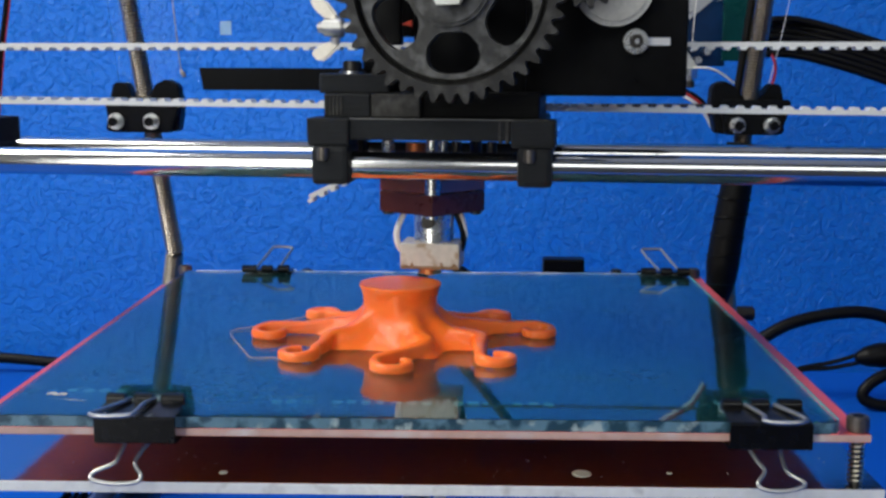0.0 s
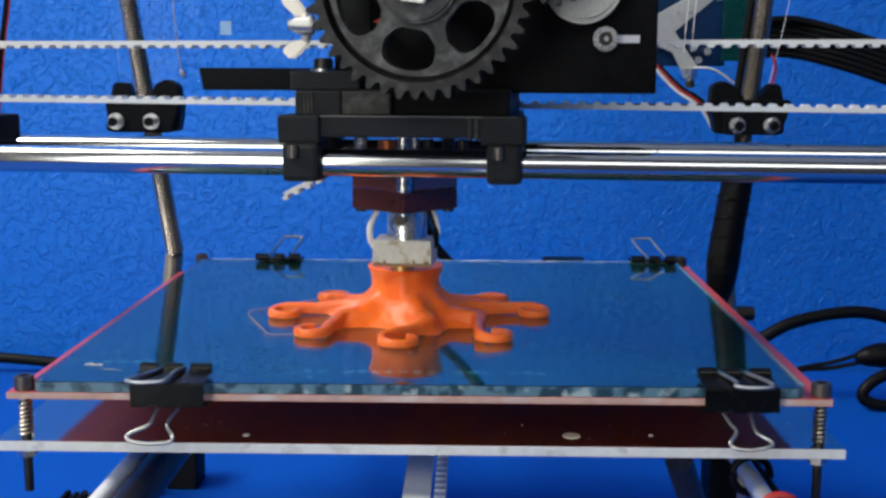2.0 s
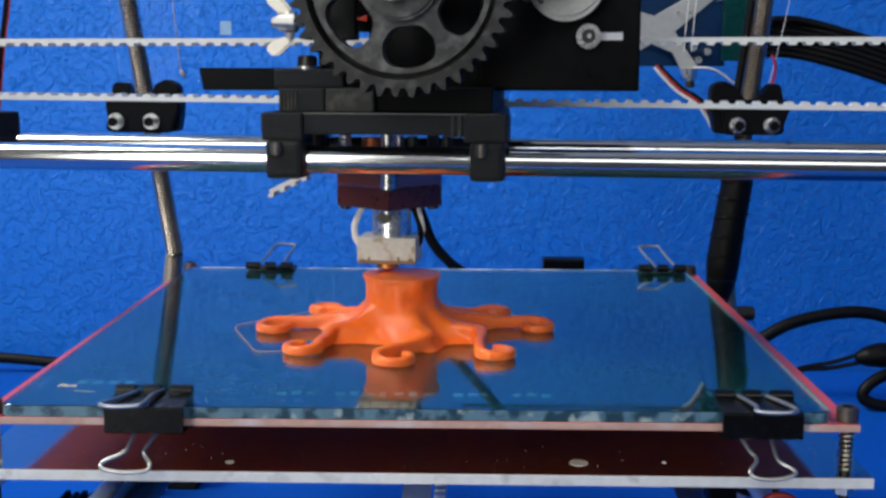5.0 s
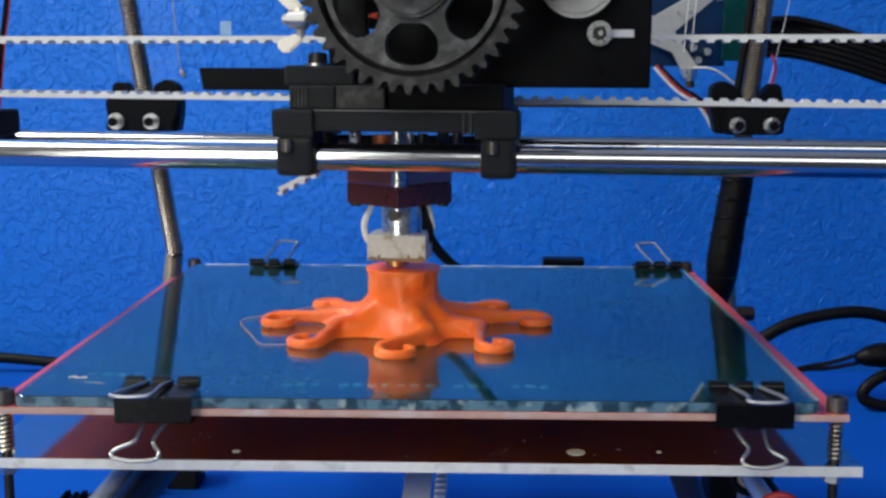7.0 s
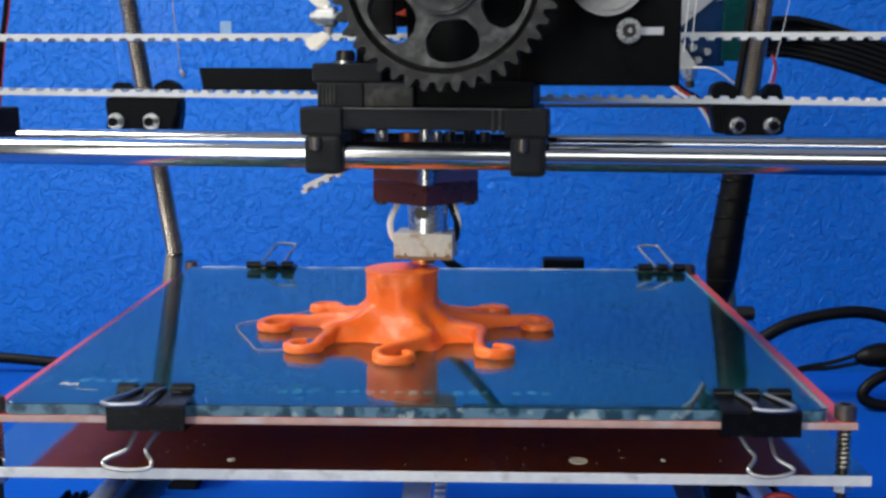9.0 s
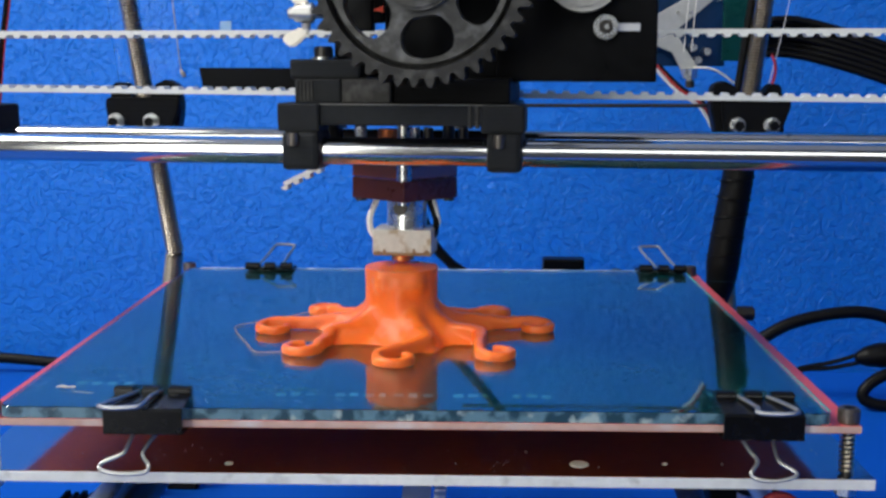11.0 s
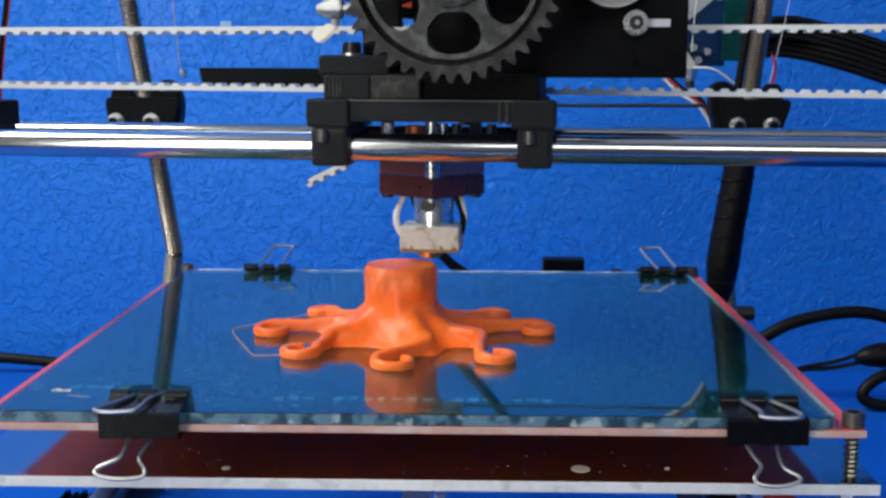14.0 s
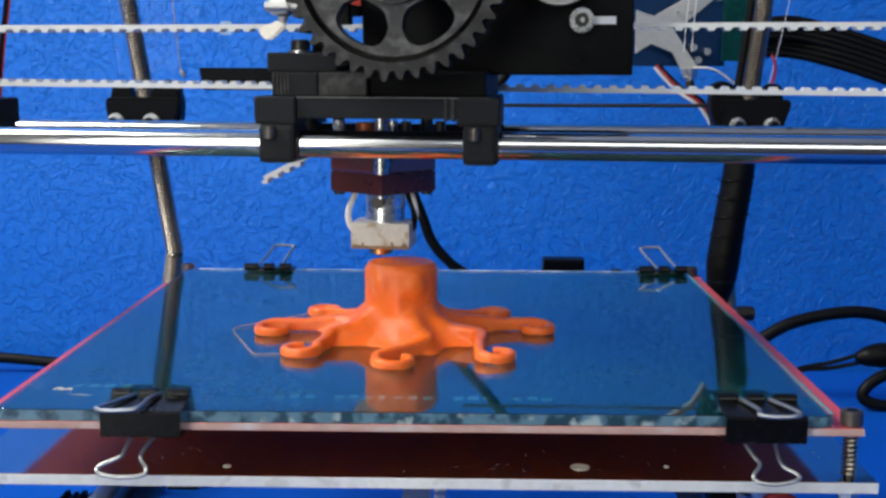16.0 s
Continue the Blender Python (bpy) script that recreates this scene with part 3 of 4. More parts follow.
for k, w in enumerate((2.6, 2.4, 2.6, 0, 2.6, 2.2, 2.2, 1.6, 2.4, 2.2, 2.4, 0, 2.6, 2.8, 1.2, 0, 2.2, 2.6, 2.4)):
    if w:
        part("silkscreen_bar", box(bm_new(), x, x + w, 13 + (k % 3) * 0.5, 16.2 + (k % 2) * 0.6, -3.04, -3.02), PRINT, bed)
    x += 3.75
for k in range(4):
    part("silkscreen_bar", box(bm_new(), -90 + k * 4.2, -87.4 + k * 4.2, 22, 25, -3.04, -3.02), PRINT, bed)
for k in range(10):
    part("silkscreen_bar", box(bm_new(), 74 + k * 1.9, 75.0 + k * 1.9, 16 + (k % 3) * 1.5, 20, -3.04, -3.02), PRINT, bed)


def levelling_bolt(x, y):
    b = rod(bm_new(), (x, y, -3.1), (x, y, 0.7), 2.7, 20, bevel=0.4)
    head = part("bolt_head", b, HEAD, bed, "dark grey socket bolt head", smooth=True)
    part("socket", rod(bm_new(), (x, y, 0.4), (x, y, 0.76), 1.5, 6), BLACK, head)
    part("bolt_shaft", rod(bm_new(), (x, y, -31), (x, y, -3.1), 1.25, 12), DARK_STEEL, bed, smooth=True)
    pts = []
    for k in range(9 * 12 + 1):
        a = 2 * math.pi * k / 12
        pts.append((x + 1.65 * math.cos(a), y + 1.65 * math.sin(a), -15.6 + 10.6 * k / 108))
    part("spring", tube(bm_new(), pts, 0.34, 6, 1), SPRING, bed, "pale steel coil spring", smooth=True)
    part("nut", hexnut(bm_new(), (x, y, -20.0), 2.7, 2.4, "z"), ZINC, bed)


for bx, by in ((105.0, 3.2), (-104.8, 3.2), (103.6, 208), (-103.6, 208)):
    levelling_bolt(bx, by)
for hx, hy, hr in ((40.6, 8, 2.4), (-46.6, 6, 1.1), (62, 9, 0.7)):
    part("hole_rim", rod(bm_new(), (hx, hy, -16.1), (hx, hy, -15.85), hr, 24, bevel=0.08), PALE, base, "pale drilled hole", smooth=True)


rng = random.Random(21)
bm = bm_new()
for k in range(70):
    x, y, r = rng.uniform(-100, 104), rng.uniform(0.5, 22), rng.choice((0.05, 0.06, 0.08, 0.1, 0.16))
    rod(bm, (x, y, -16.0), (x + rng.uniform(-0.2, 0.2), y, -15.85), r, 5, r2=r * 0.5)
tagged(part("dust", bm, DUST, base), "pale specks of plastic dust", kind="stuff")
bm = bm_new()
for k in range(26):
    x, y = rng.uniform(-95, 95), rng.uniform(6, 190)
    a, ln = rng.uniform(-0.25, 0.25), rng.uniform(4, 26)
    rod(bm, (x, y, 0.02), (x + ln * math.cos(a), y + ln * math.sin(a), 0.02), 0.035, 4)
tagged(part("scratches", bm, PRINT, glass), "faint fine scratches", kind="stuff")
part("glue_smear", tube(bm_new(), [(-93, 17, 0.05), (-92, 18.5, 0.1), (-90.5, 17.0, 0.1), (-89.0, 18.2, 0.05), (-88.4, 16.4, 0.05)], [0.3, 0.8, 0.6, 0.7, 0.2], 8, 4, flat=0.12), DUST, glass, "dried pale glue smear", smooth=True)
part("glue_smear", tube(bm_new(), [(-87.5, 13.2, 0.05), (-84.5, 12.6, 0.05), (-81.5, 12.0, 0.04)], [0.1, 0.3, 0.1], 8, 4, flat=0.12), DUST, glass, smooth=True)



# ---- binder clips ----
def binder_clip(name_label, handle_up, w=19.0):
    """Origin at the front edge of the glass, jaws towards +y; the handles are bent wire."""
    ob = thing("binder_clip", name_label, "binder clip", "binder clips on the glass")
    prof = [(-4.2, -5.3), (-4.2, 0.2), (-3.7, 0.8), (6.2, 1.6), (6.2, 1.0), (-2.9, 0.4), (-3.2, 0.0), (-3.2, -4.6), (-2.6, -5.1), (7.4, -5.6), (7.4, -6.2), (-3.4, -5.8)]
    bm = bm_new()
    a = [bm.verts.new((-w / 2, u, v)) for u, v in prof]
    b = [bm.verts.new((w / 2, u, v)) for u, v in prof]
    for k in range(len(a)):
        bm.faces.new((a[k], b[k], b[(k + 1) % len(a)], a[(k + 1) % len(a)]))
    bmesh.ops.holes_fill(bm, edges=[e for e in bm.edges if e.is_boundary], sides=0)
    part("body", bm, CLIP, ob)
    for x0, x1 in ((-w / 2, -w / 2 + 4.7), (-2.6, 1.7), (w / 2 - 5.6, w / 2)):
        bm = rod(bm_new(), (x0, 6.9, 2.0), (x1, 6.9, 2.0), 1.6, 18, bevel=0.2)
        part("curl", box(bm, x0, x1, 5.2, 7.0, 1.0, 1.8, 0.2), CLIP, ob, smooth=True)
        part("curl", rod(bm_new(), (x0, 7.9, -6.4), (x1, 7.9, -6.4), 1.2, 14, bevel=0.15), CLIP, ob, smooth=True)
    return ob


def wire_handle(ob, pts, r=0.6):
    part("wire_handle", tube(bm_new(), pts, r, 8, 5), DULL, ob, "bent bright wire handle", smooth=True)


FRONT_CLIPS = ((-65.1, -1), (83.0, 1))
clips = []
for cx, s in FRONT_CLIPS:
    ob = binder_clip("black binder clip gripping the front of the glass", True)
    ob.matrix_basis = pose(*at(cx, 0, 0))
    if s < 0:
        wire_handle(ob, [(-3.7, 6.8, 2.1), (-5.0, 3.5, 2.1), (-9.4, -3.6  , 1.8), (-9.9, -5.2, 1.7), (-7, -6.0, 1.5), (-1.5, -5.4, 1.6), (0.2, -3.6, 1.9), (1.0, 2, 2.4), (2.4, 6.8, 2.1)], 0.55)
        wire_handle(ob, [(-3.4, 2.0, -6.2), (-4.4, -1.5, -9.2), (-5.4, -3.2, -10.8), (-9.6, -5.0, -12.4), (-9.7, -6.4, -13.7), (-5, -7.0, -14.4), (0.8, -6.6, -14.1), (1.5, -5.2, -12.8), (-0.4, -2.8, -10.4), (2.6, 2.0, -6.2)], 0.55)
    else:
        wire_handle(ob, [(-4.2, 6.8, 2.1), (-3, 3.5, 2.1), (-1.4, -2.5, 2.0), (-2.0, -5.0, 1.7), (2.0, -5.9, 1.5), (7.4, -5.2, 1.7), (6.6, -1.5, 2.1), (3.0, 6.8, 2.1)], 0.55)
        wire_handle(ob, [(-4.3, 2.0, -6.2), (-2.4, -1.2, -9.2), (-1.0, -3.2, -11.0), (-3.0, -5.6, -13.2), (-1.6, -6.8, -14.2), (2.6, -7.0, -14.4), (7.0, -6.4, -13.6), (7.4, -5.4, -12.7), (4.0, -2.8, -10.8), (3.4, 2.0, -6.2)], 0.55)
    clips.append((ob, cx, 0.0, 0.0))
for cx in (-67.8, 90.0):
    ob = binder_clip("black binder clip gripping the back of the glass", True, 18.8)
    ob.matrix_basis = pose(*at(cx, 200, 0), 0, 0, 180)
    if cx < 0:
        wire_handle(ob, [(4.0, 7.0, 2.4), (1.6, 0, 5.5), (-0.6, -6, 8.4), (-1.6, -6.8, 8.8), (-5, -7, 8.8), (-8.4, -6.6, 8.5), (-8.6, -5.4, 8.0), (-7.4, -2, 6.2), (-5.4, 7, 2.4)], 0.5)
    else:
        wire_handle(ob, [(-5.6, 7.0, 2.4), (-2.8, 0, 5.5), (-0.4, -6, 8.6), (0.8, -6.8, 8.9), (3.8, -7, 8.9), (7.2, -6.6, 8.7), (7.4, -5.4, 8.2), (6.0, -2, 6.2), (2.4, 7, 2.4)], 0.5)
    clips.append((ob, cx, 200.0, 180.0))

# ---- the printed octopus, still growing ----
OX, OY = -8.0, 84.0
CURLS = (  # centre x, y, radius, start angle, turning sense, shoulder x, y
    (-47.8, 83.7, 4.6, 80, 1, -29, 88), (-35.3, 56.8, 4.9, 20, -1, -28, 70), (-7.9, 44.7, 5.1, 122, 1, 0.6, 61.0), (20.6, 52.5, 4.8, 165, 1, 16, 69),
    (34.1, 87.7, 4.4, 105, -1, 15, 89), (20.7, 109.7, 4.8, 250, 1, 6, 99), (-6.0, 124.0, 4.8, 285, 1, -6, 106), (-34.7, 111.7, 4.8, 290, -1, -22, 98))
ROOTS = [(math.atan2(sy - OY, sx - OX), math.hypot(sx - OX, sy - OY)) for _, _, _, _, _, sx, sy in CURLS]


def face_relief(a, z):
    """Brow ridge and the two eye bumps on the front of the head."""
    def bump(deg, za, wa, wz):
        return math.exp(-(((a - radians(deg)) / wa) ** 2 + ((z - za) / wz) ** 2) ** 1.6)
    return 1.6 * bump(297, 17.0, 0.27, 3.3) + 1.4 * bump(239, 17.0, 0.24, 3.2) + 1.0 * math.exp(-((a - radians(269)) / 0.19) ** 2) * min(1.0, max(0.0, (19.0 - z) / 4.0)) * min(1.0, z / 5.0)


def octo_radius(a, z):
    """Outline of the body at the angle a (radians) and height z."""
    web = 11.1 + 8.4 * max(0.0, 1 - z / 10.5) ** 2.6
    lobe = 0.0
    for root, reach in ROOTS:
        d = (a - root + math.pi) % (2 * math.pi) - math.pi
        lobe += math.exp(-(abs(d) / 0.25) ** 2.0) * (min(reach, 23.0) - 13.0)
    ridge = max(0.0, min(1.0, (11.5 - z) / 7.5)) ** 1.7
    return web + lobe * ridge + face_relief(a, z) * 0.9


bm = bm_new()
rings = []
SEG = 160
for k in range(31):
    z = 17.0 * k / 30
    rings.append([bm.verts.new((OX + octo_radius(a, z) * math.cos(a), OY + octo_radius(a, z) * math.sin(a), z)) for a in (2 * math.pi * j / SEG for j in range(SEG))])
for u, v in zip(rings, rings[1:]):
    for j in range(SEG):
        bm.faces.new((u[j], u[(j + 1) % SEG], v[(j + 1) % SEG], v[j]))
bm.faces.new(rings[0][::-1])
bm.faces.new(rings[-1])


def ribbon(bm, pts, widths, heights, steps=5):
    """A flat-topped strip standing on the glass along a smooth line."""
    n = len(pts)
    line = []
    for k in range(n - 1):
        p0, p1, p2, p3 = pts[max(0, k - 1)], pts[k], pts[k + 1], pts[min(n - 1, k + 2)]
        for j in range(steps):
            t = j / steps
            q = 0.5 * (2 * p1 + (p2 - p0) * t + (2 * p0 - 5 * p1 + 4 * p2 - p3) * t * t + (3 * p1 - p0 - 3 * p2 + p3) * t ** 3)
            line.append((q, widths[k] + (widths[k + 1] - widths[k]) * t, heights[k] + (heights[k + 1] - heights[k]) * t))
    line.append((pts[-1], widths[-1], heights[-1]))
    sec = []
    for k, (q, w, h) in enumerate(line):
        d = (line[min(k + 1, len(line) - 1)][0] - line[max(k - 1, 0)][0]).normalized()
        side = Vector((-d.y, d.x, 0)) * (w / 2)
        up = Vector((0, 0, 1))
        sec.append([bm.verts.new(p) for p in (q - side, q + side, q + side + up * h * 0.82, q + side * 0.6 + up * h, q - side * 0.6 + up * h, q - side + up * h * 0.82)])
    for u, v in zip(sec, sec[1:]):
        for j in range(6):
            bm.faces.new((u[j], u[(j + 1) % 6], v[(j + 1) % 6], v[j]))
    bm.faces.new(sec[0][::-1])
    bm.faces.new(sec[-1])


for cx, cy, r, a0, sense, sx, sy in CURLS:
    o = Vector((OX, OY, 0))
    sh = Vector((sx, sy, 0))
    path = [o + (sh - o) * 0.6, o + (sh - o) * 0.82, sh]
    ww, hh = [5.6, 5.2, 4.6], [5.6, 5.6, 5.2]
    start = Vector((cx + r * math.cos(radians(a0)), cy + r * math.sin(radians(a0)), 0))
    if (start - sh).length > 9:
        path.append(sh + (start - sh) * 0.5)
        ww.append(3.1)
        hh.append(3.9)
    for k in range(10):
        b = radians(a0 + sense * 33 * k)
        q = r * (1 - 0.012 * k)
        path.append(Vector((cx + q * math.cos(b), cy + q * math.sin(b), 0)))
        ww.append(3.0 - 0.06 * k)
        hh.append(max(2.7, 3.9 - 0.35 * k))
    ribbon(bm, path, ww, hh)
octopus = part("octopus_figure", bm, ORANGE, smooth=True)
tagged(octopus, "bright orange printed plastic octopus stuck to the glass", "figure")
fuse = octopus.modifiers.new("fuse", "REMESH")
fuse.mode, fuse.voxel_size, fuse.use_smooth_shade = "VOXEL", 0.36 * MM, True
soft_edges = octopus.modifiers.new("soft_edges", "SMOOTH")
soft_edges.factor, soft_edges.iterations = 0.5, 22
grainy = bpy.data.textures.new("uneven_print", "CLOUDS")
grainy.noise_scale = 2.2 * MM
uneven = octopus.modifiers.new("uneven", "DISPLACE")
uneven.texture, uneven.strength, uneven.mid_level = grainy, 0.22 * MM, 0.5

HEAD0, GROW = 17.0, 6.0
RINGS = 9
head_rings = []
for k in range(RINGS):
    h = GROW / RINGS
    bm = bm_new()
    zc = HEAD0 - 3.0 + (k + 0.5) * h
    loops = []
    for z in (-4.0, 0.0, h * 0.5, h + 0.03):
        lp = []
        for j in range(120):
            a = 2 * math.pi * j / 120
            rr = 11.2
            zz = HEAD0 + k * h - 0.2 + z
            rr += -0.5 if z < -1 else face_relief(a, zz) * 0.9
            rr -= 1.7 * max(0.0, (zz - 20.2) / 2.6) ** 2
            lp.append(bm.verts.new((OX + rr * math.cos(a), OY + rr * math.sin(a), z)))
        loops.append(lp)
    for u, v in zip(loops, loops[1:]):
        for j in range(120):
            bm.faces.new((u[j], u[(j + 1) % 120], v[(j + 1) % 120], v[j]))
    bm.faces.new(loops[0][::-1])
    bm.faces.new(loops[-1])
    head_rings.append(part("printed_layer", bm, ORANGE, octopus, smooth=True))

# soft top of the head, always under the nozzle, and its curled rim in twelve pieces
bm = bm_new()
loops = []
for rr, z in ((8.9, -1.8), (8.8, -1.0), (8.2, -0.4), (6.9, -0.05), (4.5, -0.1), (2, -0.15)):
    loops.append([bm.verts.new((OX + rr * math.cos(a), OY + rr * math.sin(a), z)) for a in (2 * math.pi * j / 60 for j in range(60))])
for u, v in zip(loops, loops[1:]):
    for j in range(60):
        bm.faces.new((u[j], u[(j + 1) % 60], v[(j + 1) % 60], v[j]))
bm.faces.new(loops[-1])
bm.faces.new(loops[0][::-1])
head_top = part("head_top", bm, ORANGE, octopus, smooth=True)
RIMS = 12
rim_parts = []
for k in range(RIMS):
    bm = bm_new()
    rows_ = []
    half = math.pi / RIMS * 1.32
    for a in np.linspace(-half, half, 9):
        fade = 0.15 * (abs(a) / half) ** 4
        prof = [(7.5, -6.5), (11.0, -6.6), (11.3 - fade, -4.0), (11.8 - fade, -1.8), (12.4 - fade, -0.6), (12.25 - fade, -0.1), (11.5, 0.05), (7.5, -0.2)]
        rows_.append([bm.verts.new((u * math.cos(a), u * math.sin(a), v)) for u, v in prof])
    for u, v in zip(rows_, rows_[1:]):
        for j in range(8):
            bm.faces.new((u[j], u[(j + 1) % 8], v[(j + 1) % 8], v[j]))
    bm.faces.new(rows_[0])
    bm.faces.new(rows_[-1][::-1])
    rim_parts.append(part("rim_piece", bm, ORANGE, octopus, smooth=True))

# loose thread of plastic on the glass
skirt = thing("plastic_thread", "loose thin thread of orange plastic on the glass", "thread")
part("thread", tube(bm_new(), [(-38, 56, 0.4), (-46, 55, 0.4), (-49, 56, 0.45), (-53, 66, 0.4), (-60, 84, 0.4), (-60, 91, 0.4), (-55, 95, 0.5), (-40, 112, 0.4)], 0.13, 6, 6), FRAY, skirt, smooth=True)
part("thread", tube(bm_new(), [(2, 121, 0.4), (14, 117, 0.4), (28, 108, 0.4), (38, 95, 0.4)], 0.16, 6, 6), FRAY, skirt, smooth=True)

# ---- the X gantry: local x along the rods, origin over the nozzle line ----
GY, GYAW = 67.0, -6.0
gantry = thing("x_gantry", "pair of polished rods with white toothed belts", "gantry")
for y, z in ((-25, 53.4), (25, 53.4)):
    part("smooth_rod", rod(bm_new(), (-185, y, z), (185, y, z), 4.0, 40), STEEL, gantry, smooth=True)


def toothed_belt(y, z_left, z_right, teeth_up):
    bm = bm_new()
    n = 74
    for k in range(n):
        x = -185 + 5 * k
        z = z_left + (z_right - z_left) * k / (n - 1)
        s = 1 if teeth_up else -1
        prism(bm, [(x, z), (x + 0.6, z + s * 1.0), (x + 2.3, z + s * 1.0), (x + 2.9, z)], y - 3, y + 3)
    s = -1 if teeth_up else 1
    prism(bm, [(-185, z_left), (185, z_right), (185, z_right + s * 1.4), (-185, z_left + s * 1.4)], y - 3, y + 3)
    return part("belt", bm, BELT, gantry, "white toothed belt")


toothed_belt(25, 87.6, 88.4, False)
toothed_belt(25, 70.3, 68.2, True)
end = part("end_block", box(bm_new(), -180, -145.5, -12, 36, 48, 57.0, 1.2), BLACK, gantry, "black printed end block")
part("bearing_cap", box(bm_new(), -180, -136.6, -10, 8, 57.0, 65.4, 1.0), BLACK, end)
part("end_block", box(bm_new(), 156, 190, -34, 36, 46, 62, 1.5), BLACK, gantry, "black printed end block")

# ---- carriage with the extruder; origin at the nozzle tip ----
carriage = thing("extruder_carriage", "black printed carriage with geared extruder and hot end", "extruder")


def cbox(name, x0, x1, y0, y1, z0, z1, bevel=0.8, mat=None, label="", parent=None):
    return part(name, box(bm_new(), x0, x1, y0, y1, z0, z1, bevel), mat or BLACK, parent or carriage, label)


CZ = 17.0  # nozzle height above the glass at the start
cbox("carriage_plate", -31.6, 35.8, -22, 30, 46.5, 50.0, 0.8, SLATE)
cbox("front_bar", -31.6, 38, -30, -21.8, 44.0, 50.0, 0.6, SLATE)
cbox("front_lip", -31.1, -18.9, -31.4, -18, 42.2, 50.3, 0.8, SLATE)
cbox("front_lip", 27.2, 39.6, -31.4, -18, 42.2, 50.0, 0.8, SLATE)
for x in (23.6, 25.6):
    cbox("rib", x, x + 1.0, -30.4, -26, 43.4, 49.9, 0.2, GEAR)
# added grey strip: edge wear, and the edge highlight painted as colour
cbox("worn_highlight_edge", -31.4, 37.6, -30.15, -29.5, 49.8, 50.12, 0.1, SCUFF_HIGHLIGHT, "worn grey edge with painted highlight")
for x0, x1 in ((-29.8, -19.0), (29.0, 38.9)):
    c = cbox("bearing_clamp", x0, x1, -32.6, -16, 31.2, 42.4, 1.6, SLATE)
    xs_ = x0 + 3.6
    part("clamp_screw", rod(bm_new(), (xs_, -33.0, 38.2), (xs_, -33.0, 41.9), 1.7, 16, bevel=0.4), HEAD, c, "dull steel screw head", smooth=True)
    cbox("bearing_clamp", x0, x1 - 5.0, 16, 33, 31.0, 42.6, 2.2)
base_blk = cbox("extruder_base", -26.5, 34.8, -24, 20, 50.0, 57.5, 0.8)
cbox("extruder_foot", -13.5, 1.0, -26, 10, 50.0, 57.0, 0.6, GEAR, "worn grey-black printed foot")
half_foot = cbox("extruder_foot", -27.4, -13.7, -25.6, 10, 50.0, 57.0, 0.6, SLATE)
for k in range(5):
    cbox("ridge", -27.0 + k * 1.1, -26.4 + k * 1.1, -25.9, -25.4, 50.6, 56.6, 0.1, GEAR, "", half_foot)
cbox("idler_block", -29.2, -8.3, -24, 18, 57.0, 62.7, 0.8, SLATE)
part("idler_screw", rod(bm_new(), (-20.0, -20, 62.7), (-20.0, -20, 66.4), 2.9, 16, bevel=0.5), DARK_STEEL, carriage, "black socket screw", smooth=True)
part("idler_washer", rod(bm_new(), (-20.0, -20, 62.6), (-20.0, -20, 63.3), 3.8, 18), ZINC, carriage, smooth=True)
cbox("extruder_body", -3.3, 40, -12, 22, 57.0, 110, 0.8, PANEL)
arm = cbox("idler_arm", -18.5, -6.9, -12, -7, 71.0, 110, 0.6, PANEL)
cbox("arm_foot", -18.5, -11.0, -12, -7, 57.0, 71.0, 0.3, PANEL, "", arm)
cbox("idler_bridge", -6.8, -3.4, -11.5, -7, 73.4, 110, 0.3, PANEL)
cbox("idler_bridge", -10.9, -3.4, -11.5, -7, 57.0, 63.5, 0.3, PANEL)
mp = cbox("motor_plate", 30, 76.2, -14, -8, 56.4, 112, 0.6, PANEL, "glossy black motor plate")
# slot and clamp screw on the motor plate
part("slot", box(bm_new(), 61.2, 71.2, -14.4, -14.05, 70.9, 73.1, 0.1), WHITE, mp, "pale slot")
part("washer", rod(bm_new(), (61.5, -14.2, 72), (61.5, -15.4, 72), 3.6, 24, bevel=0.3), ZINC, mp, smooth=True)
part("socket_screw", rod(bm_new(), (61.5, -15.4, 72), (61.5, -19, 72), 3.3, 24, bevel=0.7), ZINC, mp, smooth=True)
part("socket_hole", rod(bm_new(), (61.5, -18.9, 72), (61.5, -19.1, 72), 2.0, 12), DARK_STEEL, mp)
part("socket_core", rod(bm_new(), (61.7, -19, 72), (61.7, -19.3, 72), 0.8, 8), ZINC, mp)
# motor with small gear
mot = part("motor_body", rod(bm_new(), (55, -24, 87), (55, -14, 87), 11.0, 40, bevel=1.4), DULL, carriage, "bright round motor housing", smooth=True)


